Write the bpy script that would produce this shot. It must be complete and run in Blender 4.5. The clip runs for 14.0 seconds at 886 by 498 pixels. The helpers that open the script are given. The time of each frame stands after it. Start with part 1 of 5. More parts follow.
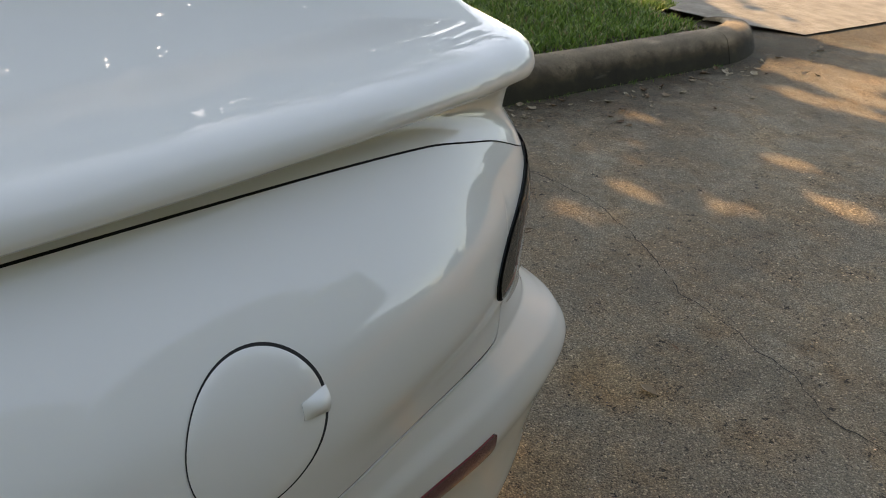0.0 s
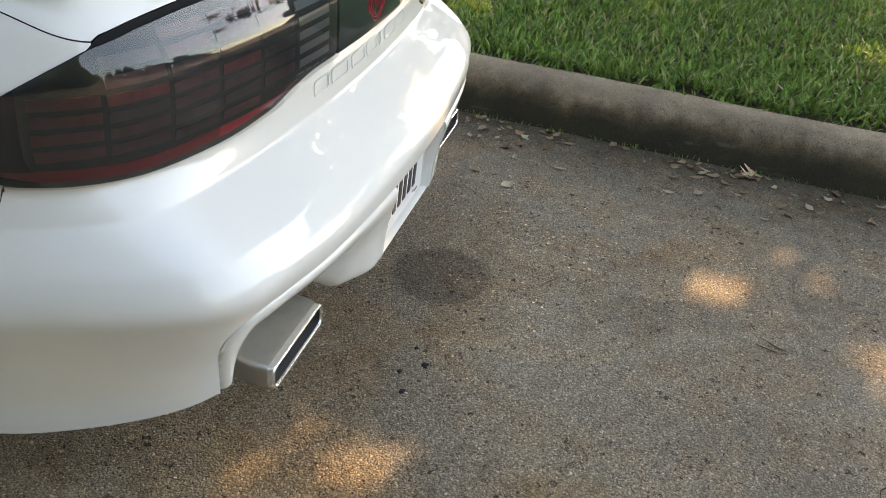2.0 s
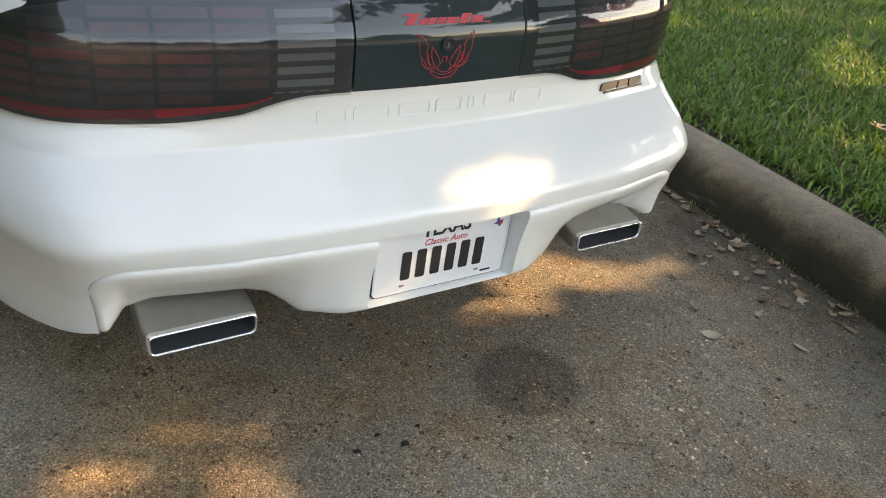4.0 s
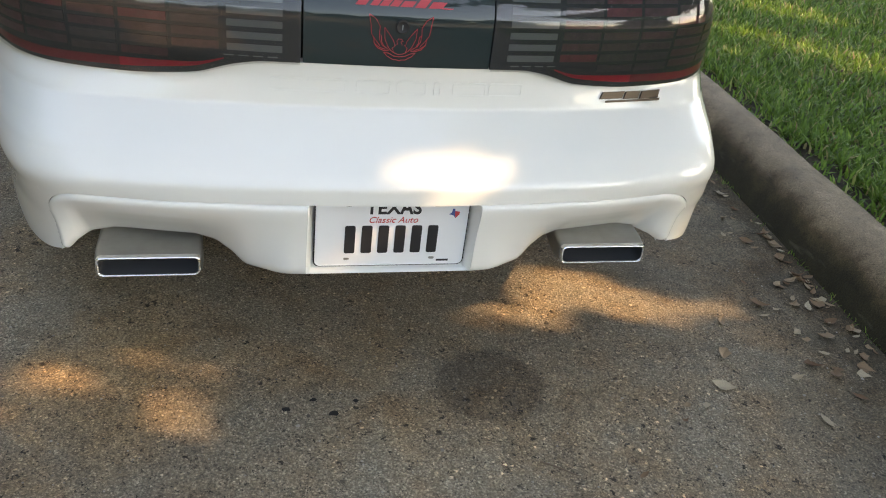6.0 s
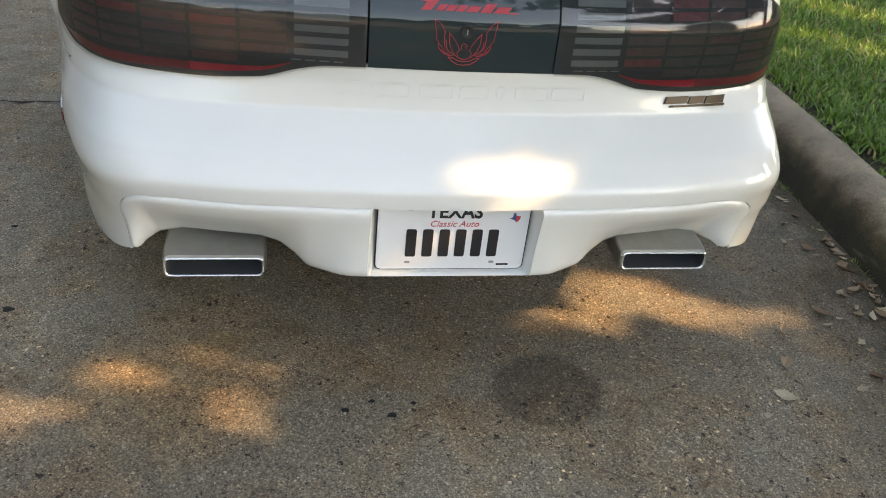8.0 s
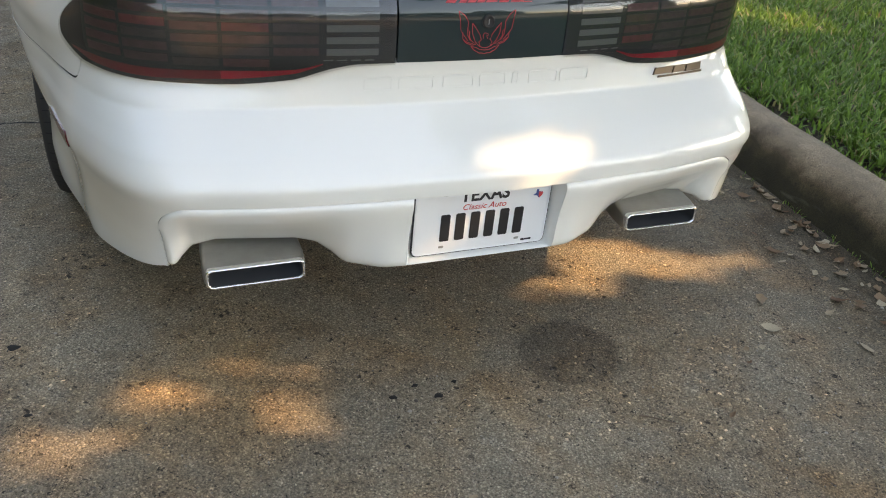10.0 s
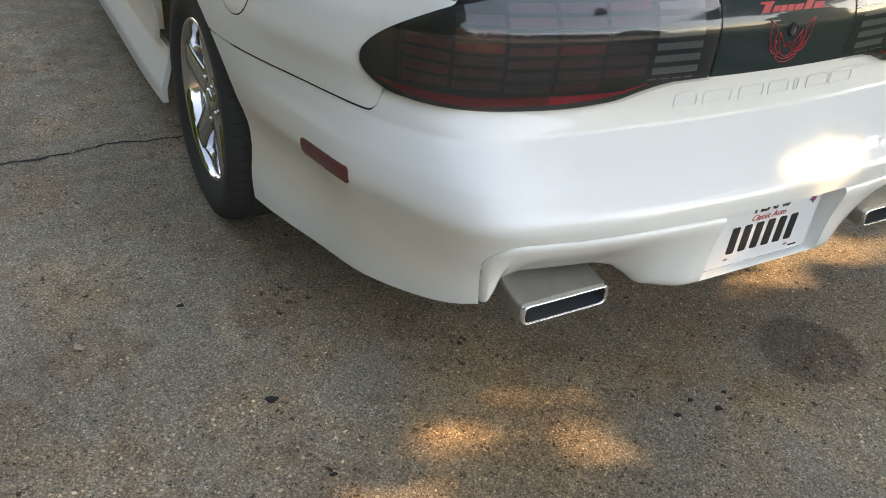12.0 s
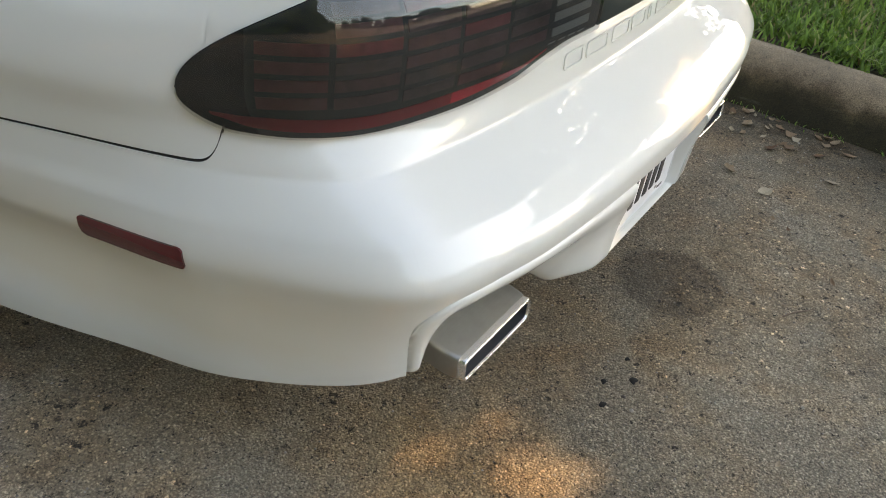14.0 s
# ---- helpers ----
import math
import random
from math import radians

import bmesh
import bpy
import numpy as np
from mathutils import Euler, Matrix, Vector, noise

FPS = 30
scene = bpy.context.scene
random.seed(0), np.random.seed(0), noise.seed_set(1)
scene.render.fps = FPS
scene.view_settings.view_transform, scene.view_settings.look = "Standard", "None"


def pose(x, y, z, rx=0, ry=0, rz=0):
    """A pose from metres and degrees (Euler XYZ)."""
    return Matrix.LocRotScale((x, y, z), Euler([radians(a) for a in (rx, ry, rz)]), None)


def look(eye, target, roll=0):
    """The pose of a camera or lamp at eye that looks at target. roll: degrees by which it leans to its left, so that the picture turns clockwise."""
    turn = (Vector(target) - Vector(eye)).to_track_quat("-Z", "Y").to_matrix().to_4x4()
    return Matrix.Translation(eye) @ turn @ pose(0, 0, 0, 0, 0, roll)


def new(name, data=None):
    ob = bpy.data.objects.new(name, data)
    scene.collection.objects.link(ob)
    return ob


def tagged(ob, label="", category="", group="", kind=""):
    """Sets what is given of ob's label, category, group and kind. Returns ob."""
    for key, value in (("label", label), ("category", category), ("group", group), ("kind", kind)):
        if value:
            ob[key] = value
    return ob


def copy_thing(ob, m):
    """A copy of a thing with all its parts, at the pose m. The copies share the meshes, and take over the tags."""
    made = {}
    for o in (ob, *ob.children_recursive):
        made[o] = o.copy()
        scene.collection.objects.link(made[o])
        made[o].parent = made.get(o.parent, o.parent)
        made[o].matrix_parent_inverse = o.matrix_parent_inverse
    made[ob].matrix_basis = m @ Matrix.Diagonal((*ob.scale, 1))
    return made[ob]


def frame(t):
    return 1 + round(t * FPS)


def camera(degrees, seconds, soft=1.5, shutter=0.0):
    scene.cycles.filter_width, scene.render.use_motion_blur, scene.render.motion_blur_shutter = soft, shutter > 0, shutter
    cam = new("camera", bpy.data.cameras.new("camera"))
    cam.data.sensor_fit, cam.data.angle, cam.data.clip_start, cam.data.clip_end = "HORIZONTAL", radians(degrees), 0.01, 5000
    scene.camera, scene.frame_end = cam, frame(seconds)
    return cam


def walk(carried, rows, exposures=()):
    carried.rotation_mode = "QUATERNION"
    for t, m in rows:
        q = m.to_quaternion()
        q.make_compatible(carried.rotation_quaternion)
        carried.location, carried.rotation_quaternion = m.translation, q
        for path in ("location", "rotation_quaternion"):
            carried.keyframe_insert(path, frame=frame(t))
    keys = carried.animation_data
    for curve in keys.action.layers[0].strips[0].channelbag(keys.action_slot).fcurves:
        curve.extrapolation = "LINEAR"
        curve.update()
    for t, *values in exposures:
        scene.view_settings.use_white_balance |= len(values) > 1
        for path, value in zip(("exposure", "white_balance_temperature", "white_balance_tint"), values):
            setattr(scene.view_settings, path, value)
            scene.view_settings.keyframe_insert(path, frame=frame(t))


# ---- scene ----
cam = camera(55.9, 14.0, soft=1.0)
PATH = [
    (0, (-1.37, 1.016, 1.232), (-0.075, -0.171, 0.276), 3.7),
    (0.2, (-1.406, 0.852, 1.216), (-0.048, -0.243, 0.237), 3.8),
    (0.5, (-1.438, 0.587, 1.184), (-0.009, -0.361, 0.155), 4.9),
    (0.8, (-1.501, 0.373, 1.184), (0.041, -0.276, 0.088), 4.5),
    (1, (-1.546, 0.257, 1.172), (0.056, -0.183, 0.059), 4.0),
    (1.5, (-1.583, -0.095, 1.172), (0.089, -0.109, 0.076), 3.5),
    (2, (-1.486, -0.399, 1.169), (0.175, -0.017, 0.122), 5.0),
    (2.5, (-1.437, -0.679, 1.172), (0.096, 0.109, 0.157), 5.3),
    (3, (-1.251, -0.875, 1.178), (0.154, 0.154, 0.193), 5.6),
    (5.3, (-0.364, -1.365, 1.191), (0.137, 0.287, 0.182), 7.5),
    (5.5, (-0.315, -1.393, 1.182), (0.171, 0.27, 0.182), 7.4),
    (6, (-0.28, -1.399, 1.179), (0.175, 0.28, 0.19), 6.8),
    (6.5, (-0.29, -1.396, 1.18), (0.106, 0.297, 0.192), 6.1),
    (7, (-0.299, -1.398, 1.182), (0.059, 0.305, 0.196), 5.9),
    (7.5, (-0.306, -1.392, 1.186), (0.032, 0.309, 0.191), 5.9),
    (9.8, (-0.592, -1.394, 1.172), (0.039, 0.226, 0.183), 4.5),
    (10, (-0.676, -1.367, 1.184), (-0.003, 0.231, 0.187), 4.6),
    (10.5, (-0.903, -1.368, 1.17), (-0.216, 0.222, 0.171), 4.9),
    (11, (-1.066, -1.336, 1.182), (-0.356, 0.229, 0.158), 5.2),
    (11.5, (-1.214, -1.149, 1.186), (-0.353, 0.321, 0.139), 4.7),
    (12, (-1.342, -0.942, 1.194), (-0.479, 0.529, 0.148), 4.4),
    (12.5, (-1.354, -0.659, 1.169), (-0.493, 0.813, 0.125), 4.4),
    (13, (-1.419, -0.429, 1.161), (-0.211, 0.711, 0.046), 4.4),
    (13.5, (-1.494, -0.334, 1.162), (-0.123, 0.556, 0.009), 3.9),
    (14, (-1.348, -0.353, 1.128), (0.049, 0.493, -0.027), 5.1),
]
walk(cam, [(t, look(eye, target, roll)) for t, eye, target, roll in PATH],
     [(0.0, 1.58, 7850, 12), (0.5, 2.04, 7550, 12), (1.5, 2.36, 7550, 12), (2.5, 2.28, 7650, 12), (7.0, 2.06, 7600, 12), (11.0, 2.17, 7650, 12), (12.0, 2.20, 7650, 12), (13.0, 2.34, 7850, 12), (14.0, 2.26, 8050, 12)])

# ---- light ----
SUN_AZ, SUN_EL = radians(-20.5), radians(32.0)
TO_SUN = Vector((math.cos(SUN_EL) * math.cos(SUN_AZ), math.cos(SUN_EL) * math.sin(SUN_AZ), math.sin(SUN_EL)))
world = bpy.data.worlds.new("sky")
scene.world = world
world.use_nodes = True
sky = world.node_tree.nodes.new("ShaderNodeTexSky")
sky.sky_type, sky.sun_disc, sky.sun_elevation, sky.sun_rotation = "NISHITA", False, SUN_EL, radians(90) - SUN_AZ
sky.dust_density, sky.ozone_density = 0.9, 1.0
haze = world.node_tree.nodes.new("ShaderNodeHueSaturation")
haze.inputs["Saturation"].default_value = 0.78
world.node_tree.links.new(sky.outputs["Color"], haze.inputs["Color"])
world.node_tree.links.new(haze.outputs["Color"], world.node_tree.nodes["Background"].inputs["Color"])
world.node_tree.nodes["Background"].inputs["Strength"].default_value = 0.15
sun_data = bpy.data.lights.new("sun", "SUN")
sun_data.energy, sun_data.angle, sun_data.color = 2.85, radians(0.53), (1.0, 0.70, 0.40)
sun = new("sun", sun_data)
sun.matrix_world = TO_SUN.to_track_quat("Z", "Y").to_matrix().to_4x4()


# ---- materials ----
def material(name, colour=(0.5, 0.5, 0.5), rough=0.5, metal=0.0, coat=0.0, coat_rough=0.03, spec=0.5):
    m = bpy.data.materials.new(name)
    m.use_nodes = True
    b = m.node_tree.nodes["Principled BSDF"]
    b.inputs["Base Color"].default_value = (*colour, 1)
    b.inputs["Roughness"].default_value = rough
    b.inputs["Metallic"].default_value = metal
    b.inputs["Coat Weight"].default_value = coat
    b.inputs["Coat Roughness"].default_value = coat_rough
    b.inputs["Specular IOR Level"].default_value = spec
    return m


class Nodes:
    """Short hand for wiring one material's nodes."""

    def __init__(self, m):
        self.t = m.node_tree
        self.b = self.t.nodes["Principled BSDF"]

    def put(self, value, socket):
        if isinstance(value, bpy.types.NodeSocket):
            self.t.links.new(value, socket)
        else:
            socket.default_value = value

    def make(self, kind, out=0, **given):
        n = self.t.nodes.new("ShaderNode" + kind)
        for key, value in given.items():
            if key.startswith("i_"):
                self.put(value, n.inputs[int(key[2:])] if key[2:].isdigit() else n.inputs[key[2:].replace("_", " ")])
            elif key == "feature":
                n.feature = value
            elif key == "operation":
                n.operation = value
        return n.outputs[out]

    def coords(self):
        return self.make("TexCoord", 3)

    def noise(self, scale, detail=4.0, rough=0.55, at=None):
        return self.make("TexNoise", 0, i_Vector=at if at is not None else self.coords(), i_Scale=scale, i_Detail=detail, i_Roughness=rough)

    def cells(self, scale, out=0, feature="F1", at=None):
        return self.make("TexVoronoi", out, feature=feature, i_Vector=at if at is not None else self.coords(), i_Scale=scale)

    def ramp(self, value, *stops):
        n = self.t.nodes.new("ShaderNodeValToRGB")
        self.put(value, n.inputs[0])
        e = n.color_ramp.elements
        while len(e) < len(stops):
            e.new(0.5)
        for k, (p, c) in zip(e, stops):
            k.position = p
            k.color = (c, c, c, 1) if isinstance(c, float) else (*c, 1)
        return n.outputs[0]

    def mix(self, f, a, b, mode="MIX"):
        n = self.t.nodes.new("ShaderNodeMix")
        n.data_type, n.blend_type = "RGBA", mode
        self.put(f, n.inputs[0])
        self.put((*a, 1) if isinstance(a, tuple) else a, n.inputs[6])
        self.put((*b, 1) if isinstance(b, tuple) else b, n.inputs[7])
        return n.outputs[2]

    def math(self, op, a, b=0.0):
        n = self.t.nodes.new("ShaderNodeMath")
        n.operation = op
        self.put(a, n.inputs[0])
        self.put(b, n.inputs[1])
        return n.outputs[0]

    def bump(self, height, strength, distance=0.01, normal=None):
        n = self.t.nodes.new("ShaderNodeBump")
        n.inputs["Strength"].default_value, n.inputs["Distance"].default_value = strength, distance
        self.put(height, n.inputs["Height"])
        if normal is not None:
            self.put(normal, n.inputs["Normal"])
        self.put(n.outputs[0], self.b.inputs["Normal"])
        return n.outputs[0]

    def set(self, name, value):
        self.put(value, self.b.inputs[name])


def paint_material():
    m = material("white_pearl_paint", (0.80, 0.795, 0.77), 0.5, coat=1.0, coat_rough=0.02, spec=0.25)
    m.node_tree.nodes["Principled BSDF"].inputs["Coat IOR"].default_value = 1.62
    n = Nodes(m)
    # cream tint low on the sides paints in warm light bounced off the street
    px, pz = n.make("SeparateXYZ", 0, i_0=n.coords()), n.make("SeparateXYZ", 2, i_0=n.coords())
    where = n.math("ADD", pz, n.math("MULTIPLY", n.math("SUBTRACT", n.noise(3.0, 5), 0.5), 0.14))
    light_mix = n.ramp(where, (0.27, 0.0), (0.34, 1.0), (0.43, 1.0), (0.53, 0.0))
    light_mix = n.math("MULTIPLY", light_mix, n.ramp(n.math("ABSOLUTE", px), (0.60, 0.0), (0.74, 0.9)))
    pearl = n.mix(n.noise(3.0, 5), (0.755, 0.762, 0.715), (0.80, 0.805, 0.765))
    n.set("Base Color", n.mix(light_mix, pearl, (0.765, 0.705, 0.575)))
    n.set("Coat Roughness", n.ramp(n.noise(9.0, 6), (0.35, 0.006), (0.75, 0.022)))
    n.bump(n.noise(60, 2), 0.006, 0.002)
    return m


def road_material():
    m = material("worn_exposed_aggregate_concrete", rough=0.9)
    n = Nodes(m)
    warp = n.mix(0.010, n.coords(), n.make("TexNoise", 1, i_Vector=n.coords(), i_Scale=60.0), "ADD")
    big, dist = n.cells(78, 1, at=warp), n.cells(78, 0, at=warp)
    fine, fdist = n.cells(230, 1, at=warp), n.cells(230, 0, at=warp)
    tone = n.ramp(n.make("SeparateColor", 0, i_0=big), (0.0, (0.12, 0.104, 0.083)), (0.5, (0.23, 0.200, 0.160)), (0.85, (0.34, 0.288, 0.215)), (1.0, (0.50, 0.445, 0.355)))
    ftone = n.ramp(n.make("SeparateColor", 1, i_0=fine), (0.0, (0.092, 0.081, 0.066)), (0.5, (0.150, 0.134, 0.110)), (0.92, (0.205, 0.185, 0.153)), (1.0, (0.33, 0.30, 0.25)))
    paste = n.mix(n.ramp(n.noise(430, 4, 0.75), (0.30, 0.0), (0.70, 1.0)), (0.062, 0.056, 0.043), (0.285, 0.258, 0.206))
    gap = n.ramp(fdist, (0.30, 1.0), (0.62, 0.56))
    grit = n.mix(n.ramp(n.noise(16, 5), (0.36, 0.62), (0.62, 0.85)), paste, n.mix(1.0, ftone, gap, "MULTIPLY"))
    mask = n.ramp(dist, (0.28, 1.0), (0.38, 0.0))
    show = n.math("MULTIPLY", n.ramp(n.noise(5, 5), (0.42, 0.22), (0.60, 1.0)), n.ramp(n.make("SeparateColor", 2, i_0=big), (0.52, 0.0), (0.58, 1.0)))
    base = n.mix(n.math("MULTIPLY", mask, show), grit, tone)
    # ragged dark pits of two sizes, gathered where the paste is worn
    ragged = n.mix(0.030, n.coords(), n.make("TexNoise", 1, i_Vector=n.coords(), i_Scale=110.0), "ADD")
    pits = 1.0
    for size, few, reach in ((150, 0.74, 0.42), (62, 0.86, 0.36)):
        which, far = n.cells(size, 1, at=ragged), n.cells(size, 0, at=ragged)
        chosen = n.ramp(n.math("ADD", n.make("SeparateColor", 0, i_0=which), n.math("MULTIPLY", n.math("SUBTRACT", n.noise(5.0, 4), 0.5), 0.9)), (few, 0.0), (few + 0.10, 1.0))
        wide = n.math("MULTIPLY", n.make("SeparateColor", 1, i_0=which), reach)
        pit = n.math("MULTIPLY", n.ramp(n.math("SUBTRACT", far, wide), (0.02, 1.0), (0.16, 0.0)), chosen)
        pits = n.math("MULTIPLY", pits, n.math("SUBTRACT", 1.0, n.math("MULTIPLY", pit, 0.80)))
    pits = n.math("MULTIPLY", pits, n.ramp(n.noise(34, 3, 0.6), (0.27, 0.35), (0.315, 1.0)))
    base = n.mix(1.0, base, pits, "MULTIPLY")
    base = n.mix(1.0, base, n.ramp(n.noise(190, 3, 0.8), (0.30, 0.40), (0.70, 1.66)), "MULTIPLY")
    # scattered pale chips
    chip, cdist = n.cells(170, 1, at=warp), n.cells(170, 0, at=warp)
    chips = n.math("MULTIPLY", n.ramp(n.make("SeparateColor", 1, i_0=chip), (0.91, 0.0), (0.93, 1.0)), n.ramp(cdist, (0.20, 1.0), (0.34, 0.0)))
    base = n.mix(n.math("MULTIPLY", chips, 0.75), base, (0.29, 0.265, 0.215))
    dirt = n.ramp(n.noise(3.3, 7, 0.7), (0.44, 0.0), (0.60, 0.75))
    base = n.mix(dirt, base, n.mix(1.0, base, (0.88, 0.78, 0.67), "MULTIPLY"))
    wear = n.ramp(n.noise(1.7, 6, 0.65), (0.28, (1.14, 1.00, 0.84)), (0.46, (1.61, 1.48, 1.28)), (0.56, (1.88, 1.76, 1.55)), (0.72, (2.32, 2.21, 1.99)))
    base = n.mix(1.0, base, wear, "MULTIPLY")
    blot = n.ramp(n.noise(7.0, 5, 0.6), (0.53, (1.0, 1.0, 1.0)), (0.70, (0.74, 0.68, 0.61)))
    base = n.mix(1.0, base, blot, "MULTIPLY")
    tint = n.ramp(n.noise(5.0, 4, 0.6), (0.34, (0.93, 0.97, 1.0)), (0.5, (1.0, 1.0, 1.0)), (0.62, (1.08, 1.0, 0.90)), (0.72, (1.05, 1.0, 0.98)))
    base = n.mix(1.0, base, tint, "MULTIPLY")
    scuff = n.ramp(n.noise(1.0, 5, 0.6, at=n.make("Mapping", 0, i_0=n.coords(), i_3=(7.0, 2.2, 1.0))), (0.56, 1.0), (0.66, 1.22))
    base = n.mix(1.0, base, scuff, "MULTIPLY")
    wob = n.mix(0.05, n.coords(), n.make("TexNoise", 1, i_Vector=n.coords(), i_Scale=9.0), "ADD")
    for place, size, tone in (((0.272, 0.022, 0.025), 0.140, 0.56), ((0.27, -0.47, 0.025), 0.10, 0.78), ((-0.50, -0.60, 0.025), 0.17, 0.80), ((-0.70, -0.70, 0.025), 0.13, 0.84), ((-0.57, -0.01, 0.025), 0.10, 0.86), ((0.36, -0.62, 0.025), 0.11, 0.86)):
        far = n.make("VectorMath", 1, operation="DISTANCE", i_0=wob, i_1=place)
        base = n.mix(1.0, base, n.ramp(n.math("DIVIDE", far, size), (0.80, tone), (1.0, 1.0)), "MULTIPLY")
    # warm tints; the largest paints a dim patch of sunlight onto the street
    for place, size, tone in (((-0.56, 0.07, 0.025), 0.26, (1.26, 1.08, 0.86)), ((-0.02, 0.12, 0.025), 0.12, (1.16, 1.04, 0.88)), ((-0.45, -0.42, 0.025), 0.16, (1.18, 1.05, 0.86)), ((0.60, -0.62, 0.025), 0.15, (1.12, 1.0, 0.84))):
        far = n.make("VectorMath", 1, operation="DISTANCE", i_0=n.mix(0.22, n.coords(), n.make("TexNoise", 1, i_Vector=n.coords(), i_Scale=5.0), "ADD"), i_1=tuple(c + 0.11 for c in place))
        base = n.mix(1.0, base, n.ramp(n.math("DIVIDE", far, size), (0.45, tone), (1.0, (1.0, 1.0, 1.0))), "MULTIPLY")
    # damp soil along the gutter; a wide outer fade darkens the street towards it
    px, py = n.make("SeparateXYZ", 0, i_0=n.coords()), n.make("SeparateXYZ", 1, i_0=n.coords())
    aside = n.math("SUBTRACT", px, n.math("MULTIPLY", py, 0.092))
    aside = n.math("ADD", aside, n.math("MULTIPLY", n.math("SUBTRACT", n.noise(6.0, 6, 0.65), 0.5), 0.55))
    base = n.mix(1.0, base, n.ramp(n.math("SUBTRACT", aside, 0.5), (0.0, (1.06, 1.06, 1.06)), (0.42, (0.86, 0.855, 0.84)), (0.64, (0.64, 0.63, 0.595)), (0.76, (0.37, 0.36, 0.31))), "MULTIPLY")
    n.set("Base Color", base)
    h = n.math("ADD", n.math("MULTIPLY", n.math("MULTIPLY", mask, show), 0.8), n.math("MULTIPLY", gap, 0.7))
    h = n.math("ADD", h, n.math("MULTIPLY", pits, 0.8))
    n.bump(h, 1.0, 0.0055)
    return m


def kerb_material():
    m = material("weathered_kerb_concrete", rough=0.88)
    n = Nodes(m)
    base = n.ramp(n.noise(5, 7, 0.65), (0.30, (0.115, 0.089, 0.059)), (0.55, (0.20, 0.158, 0.106)), (0.8, (0.335, 0.270, 0.188)))
    grit = n.mix(1.0, n.ramp(n.noise(260, 3, 0.7), (0.32, 0.45), (0.68, 1.5)), n.ramp(n.noise(70, 4, 0.7), (0.32, 0.55), (0.42, 1.0)), "MULTIPLY")
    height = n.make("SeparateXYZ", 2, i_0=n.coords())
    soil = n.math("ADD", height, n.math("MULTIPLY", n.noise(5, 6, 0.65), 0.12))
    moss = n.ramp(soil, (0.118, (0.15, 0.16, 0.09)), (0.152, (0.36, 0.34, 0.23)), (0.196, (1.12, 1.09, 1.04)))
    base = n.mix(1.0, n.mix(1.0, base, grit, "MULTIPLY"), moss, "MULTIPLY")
    stretched = n.make("Mapping", 0, i_0=n.coords(), i_3=(16.0, 5.0, 26.0))
    scars = n.ramp(n.noise(1.0, 4, at=stretched), (0.64, 0.0), (0.74, 0.12))
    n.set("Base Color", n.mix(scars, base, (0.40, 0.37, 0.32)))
    n.bump(n.math("ADD", n.noise(240, 4), n.noise(25, 4)), 0.5, 0.005)
    return m


def earth_material(name, a, b, scale=30):
    m = material(name, rough=0.95)
    n = Nodes(m)
    n.set("Base Color", n.ramp(n.noise(scale, 6), (0.35, a), (0.65, b)))
    n.bump(n.noise(scale * 2, 5), 0.8, 0.02)
    return m


def island_material(name, stops, rough=0.6, spec=0.3, through_light=0.0):
    m = material(name, rough=rough, spec=spec)
    n = Nodes(m)
    tone = n.ramp(n.make("NewGeometry", 8), *stops)
    n.set("Base Color", tone)
    if through_light:
        t = n.t.nodes.new("ShaderNodeBsdfTranslucent")
        n.put(tone, t.inputs[0])
        s = n.t.nodes.new("ShaderNodeMixShader")
        s.inputs[0].default_value = through_light
        n.t.links.new(n.b.outputs[0], s.inputs[1])
        n.t.links.new(t.outputs[0], s.inputs[2])
        n.t.links.new(s.outputs[0], n.t.nodes["Material Output"].inputs[0])
    return m


def random_material(name, stops, rough=0.8):
    m = material(name, rough=rough)
    n = Nodes(m)
    tone = n.ramp(n.make("ObjectInfo", 5), *stops)
    vein = n.ramp(n.noise(70, 4), (0.3, 0.7), (0.7, 1.2))
    n.set("Base Color", n.mix(1.0, tone, vein, "MULTIPLY"))
    return m


def cover_material():
    """Thin smoked plastic: lets the cells show through and mirrors the street."""
    m = material("smoked_plastic_cover", rough=0.01)
    n = Nodes(m)
    clear = n.t.nodes.new("ShaderNodeBsdfTransparent")
    clear.inputs[0].default_value = (0.86, 0.87, 0.88, 1)
    gloss = n.t.nodes.new("ShaderNodeBsdfGlossy")
    gloss.inputs["Roughness"].default_value = 0.012
    fresnel = n.t.nodes.new("ShaderNodeFresnel")
    fresnel.inputs[0].default_value = 1.75
    # grey diffuse share paints in the haze that lifts the lens's blacks
    lens_haze = n.t.nodes.new("ShaderNodeBsdfDiffuse")
    lens_haze.inputs[0].default_value = (0.50, 0.52, 0.52, 1)
    light_mix = n.t.nodes.new("ShaderNodeMixShader")
    n.put(n.ramp(n.noise(14, 6, 0.7), (0.35, 0.010), (0.70, 0.038)), light_mix.inputs[0])
    n.t.links.new(clear.outputs[0], light_mix.inputs[1])
    n.t.links.new(lens_haze.outputs[0], light_mix.inputs[2])
    s = n.t.nodes.new("ShaderNodeMixShader")
    n.t.links.new(fresnel.outputs[0], s.inputs[0])
    n.t.links.new(light_mix.outputs[0], s.inputs[1])
    n.t.links.new(gloss.outputs[0], s.inputs[2])
    n.t.links.new(s.outputs[0], n.t.nodes["Material Output"].inputs[0])
    return m


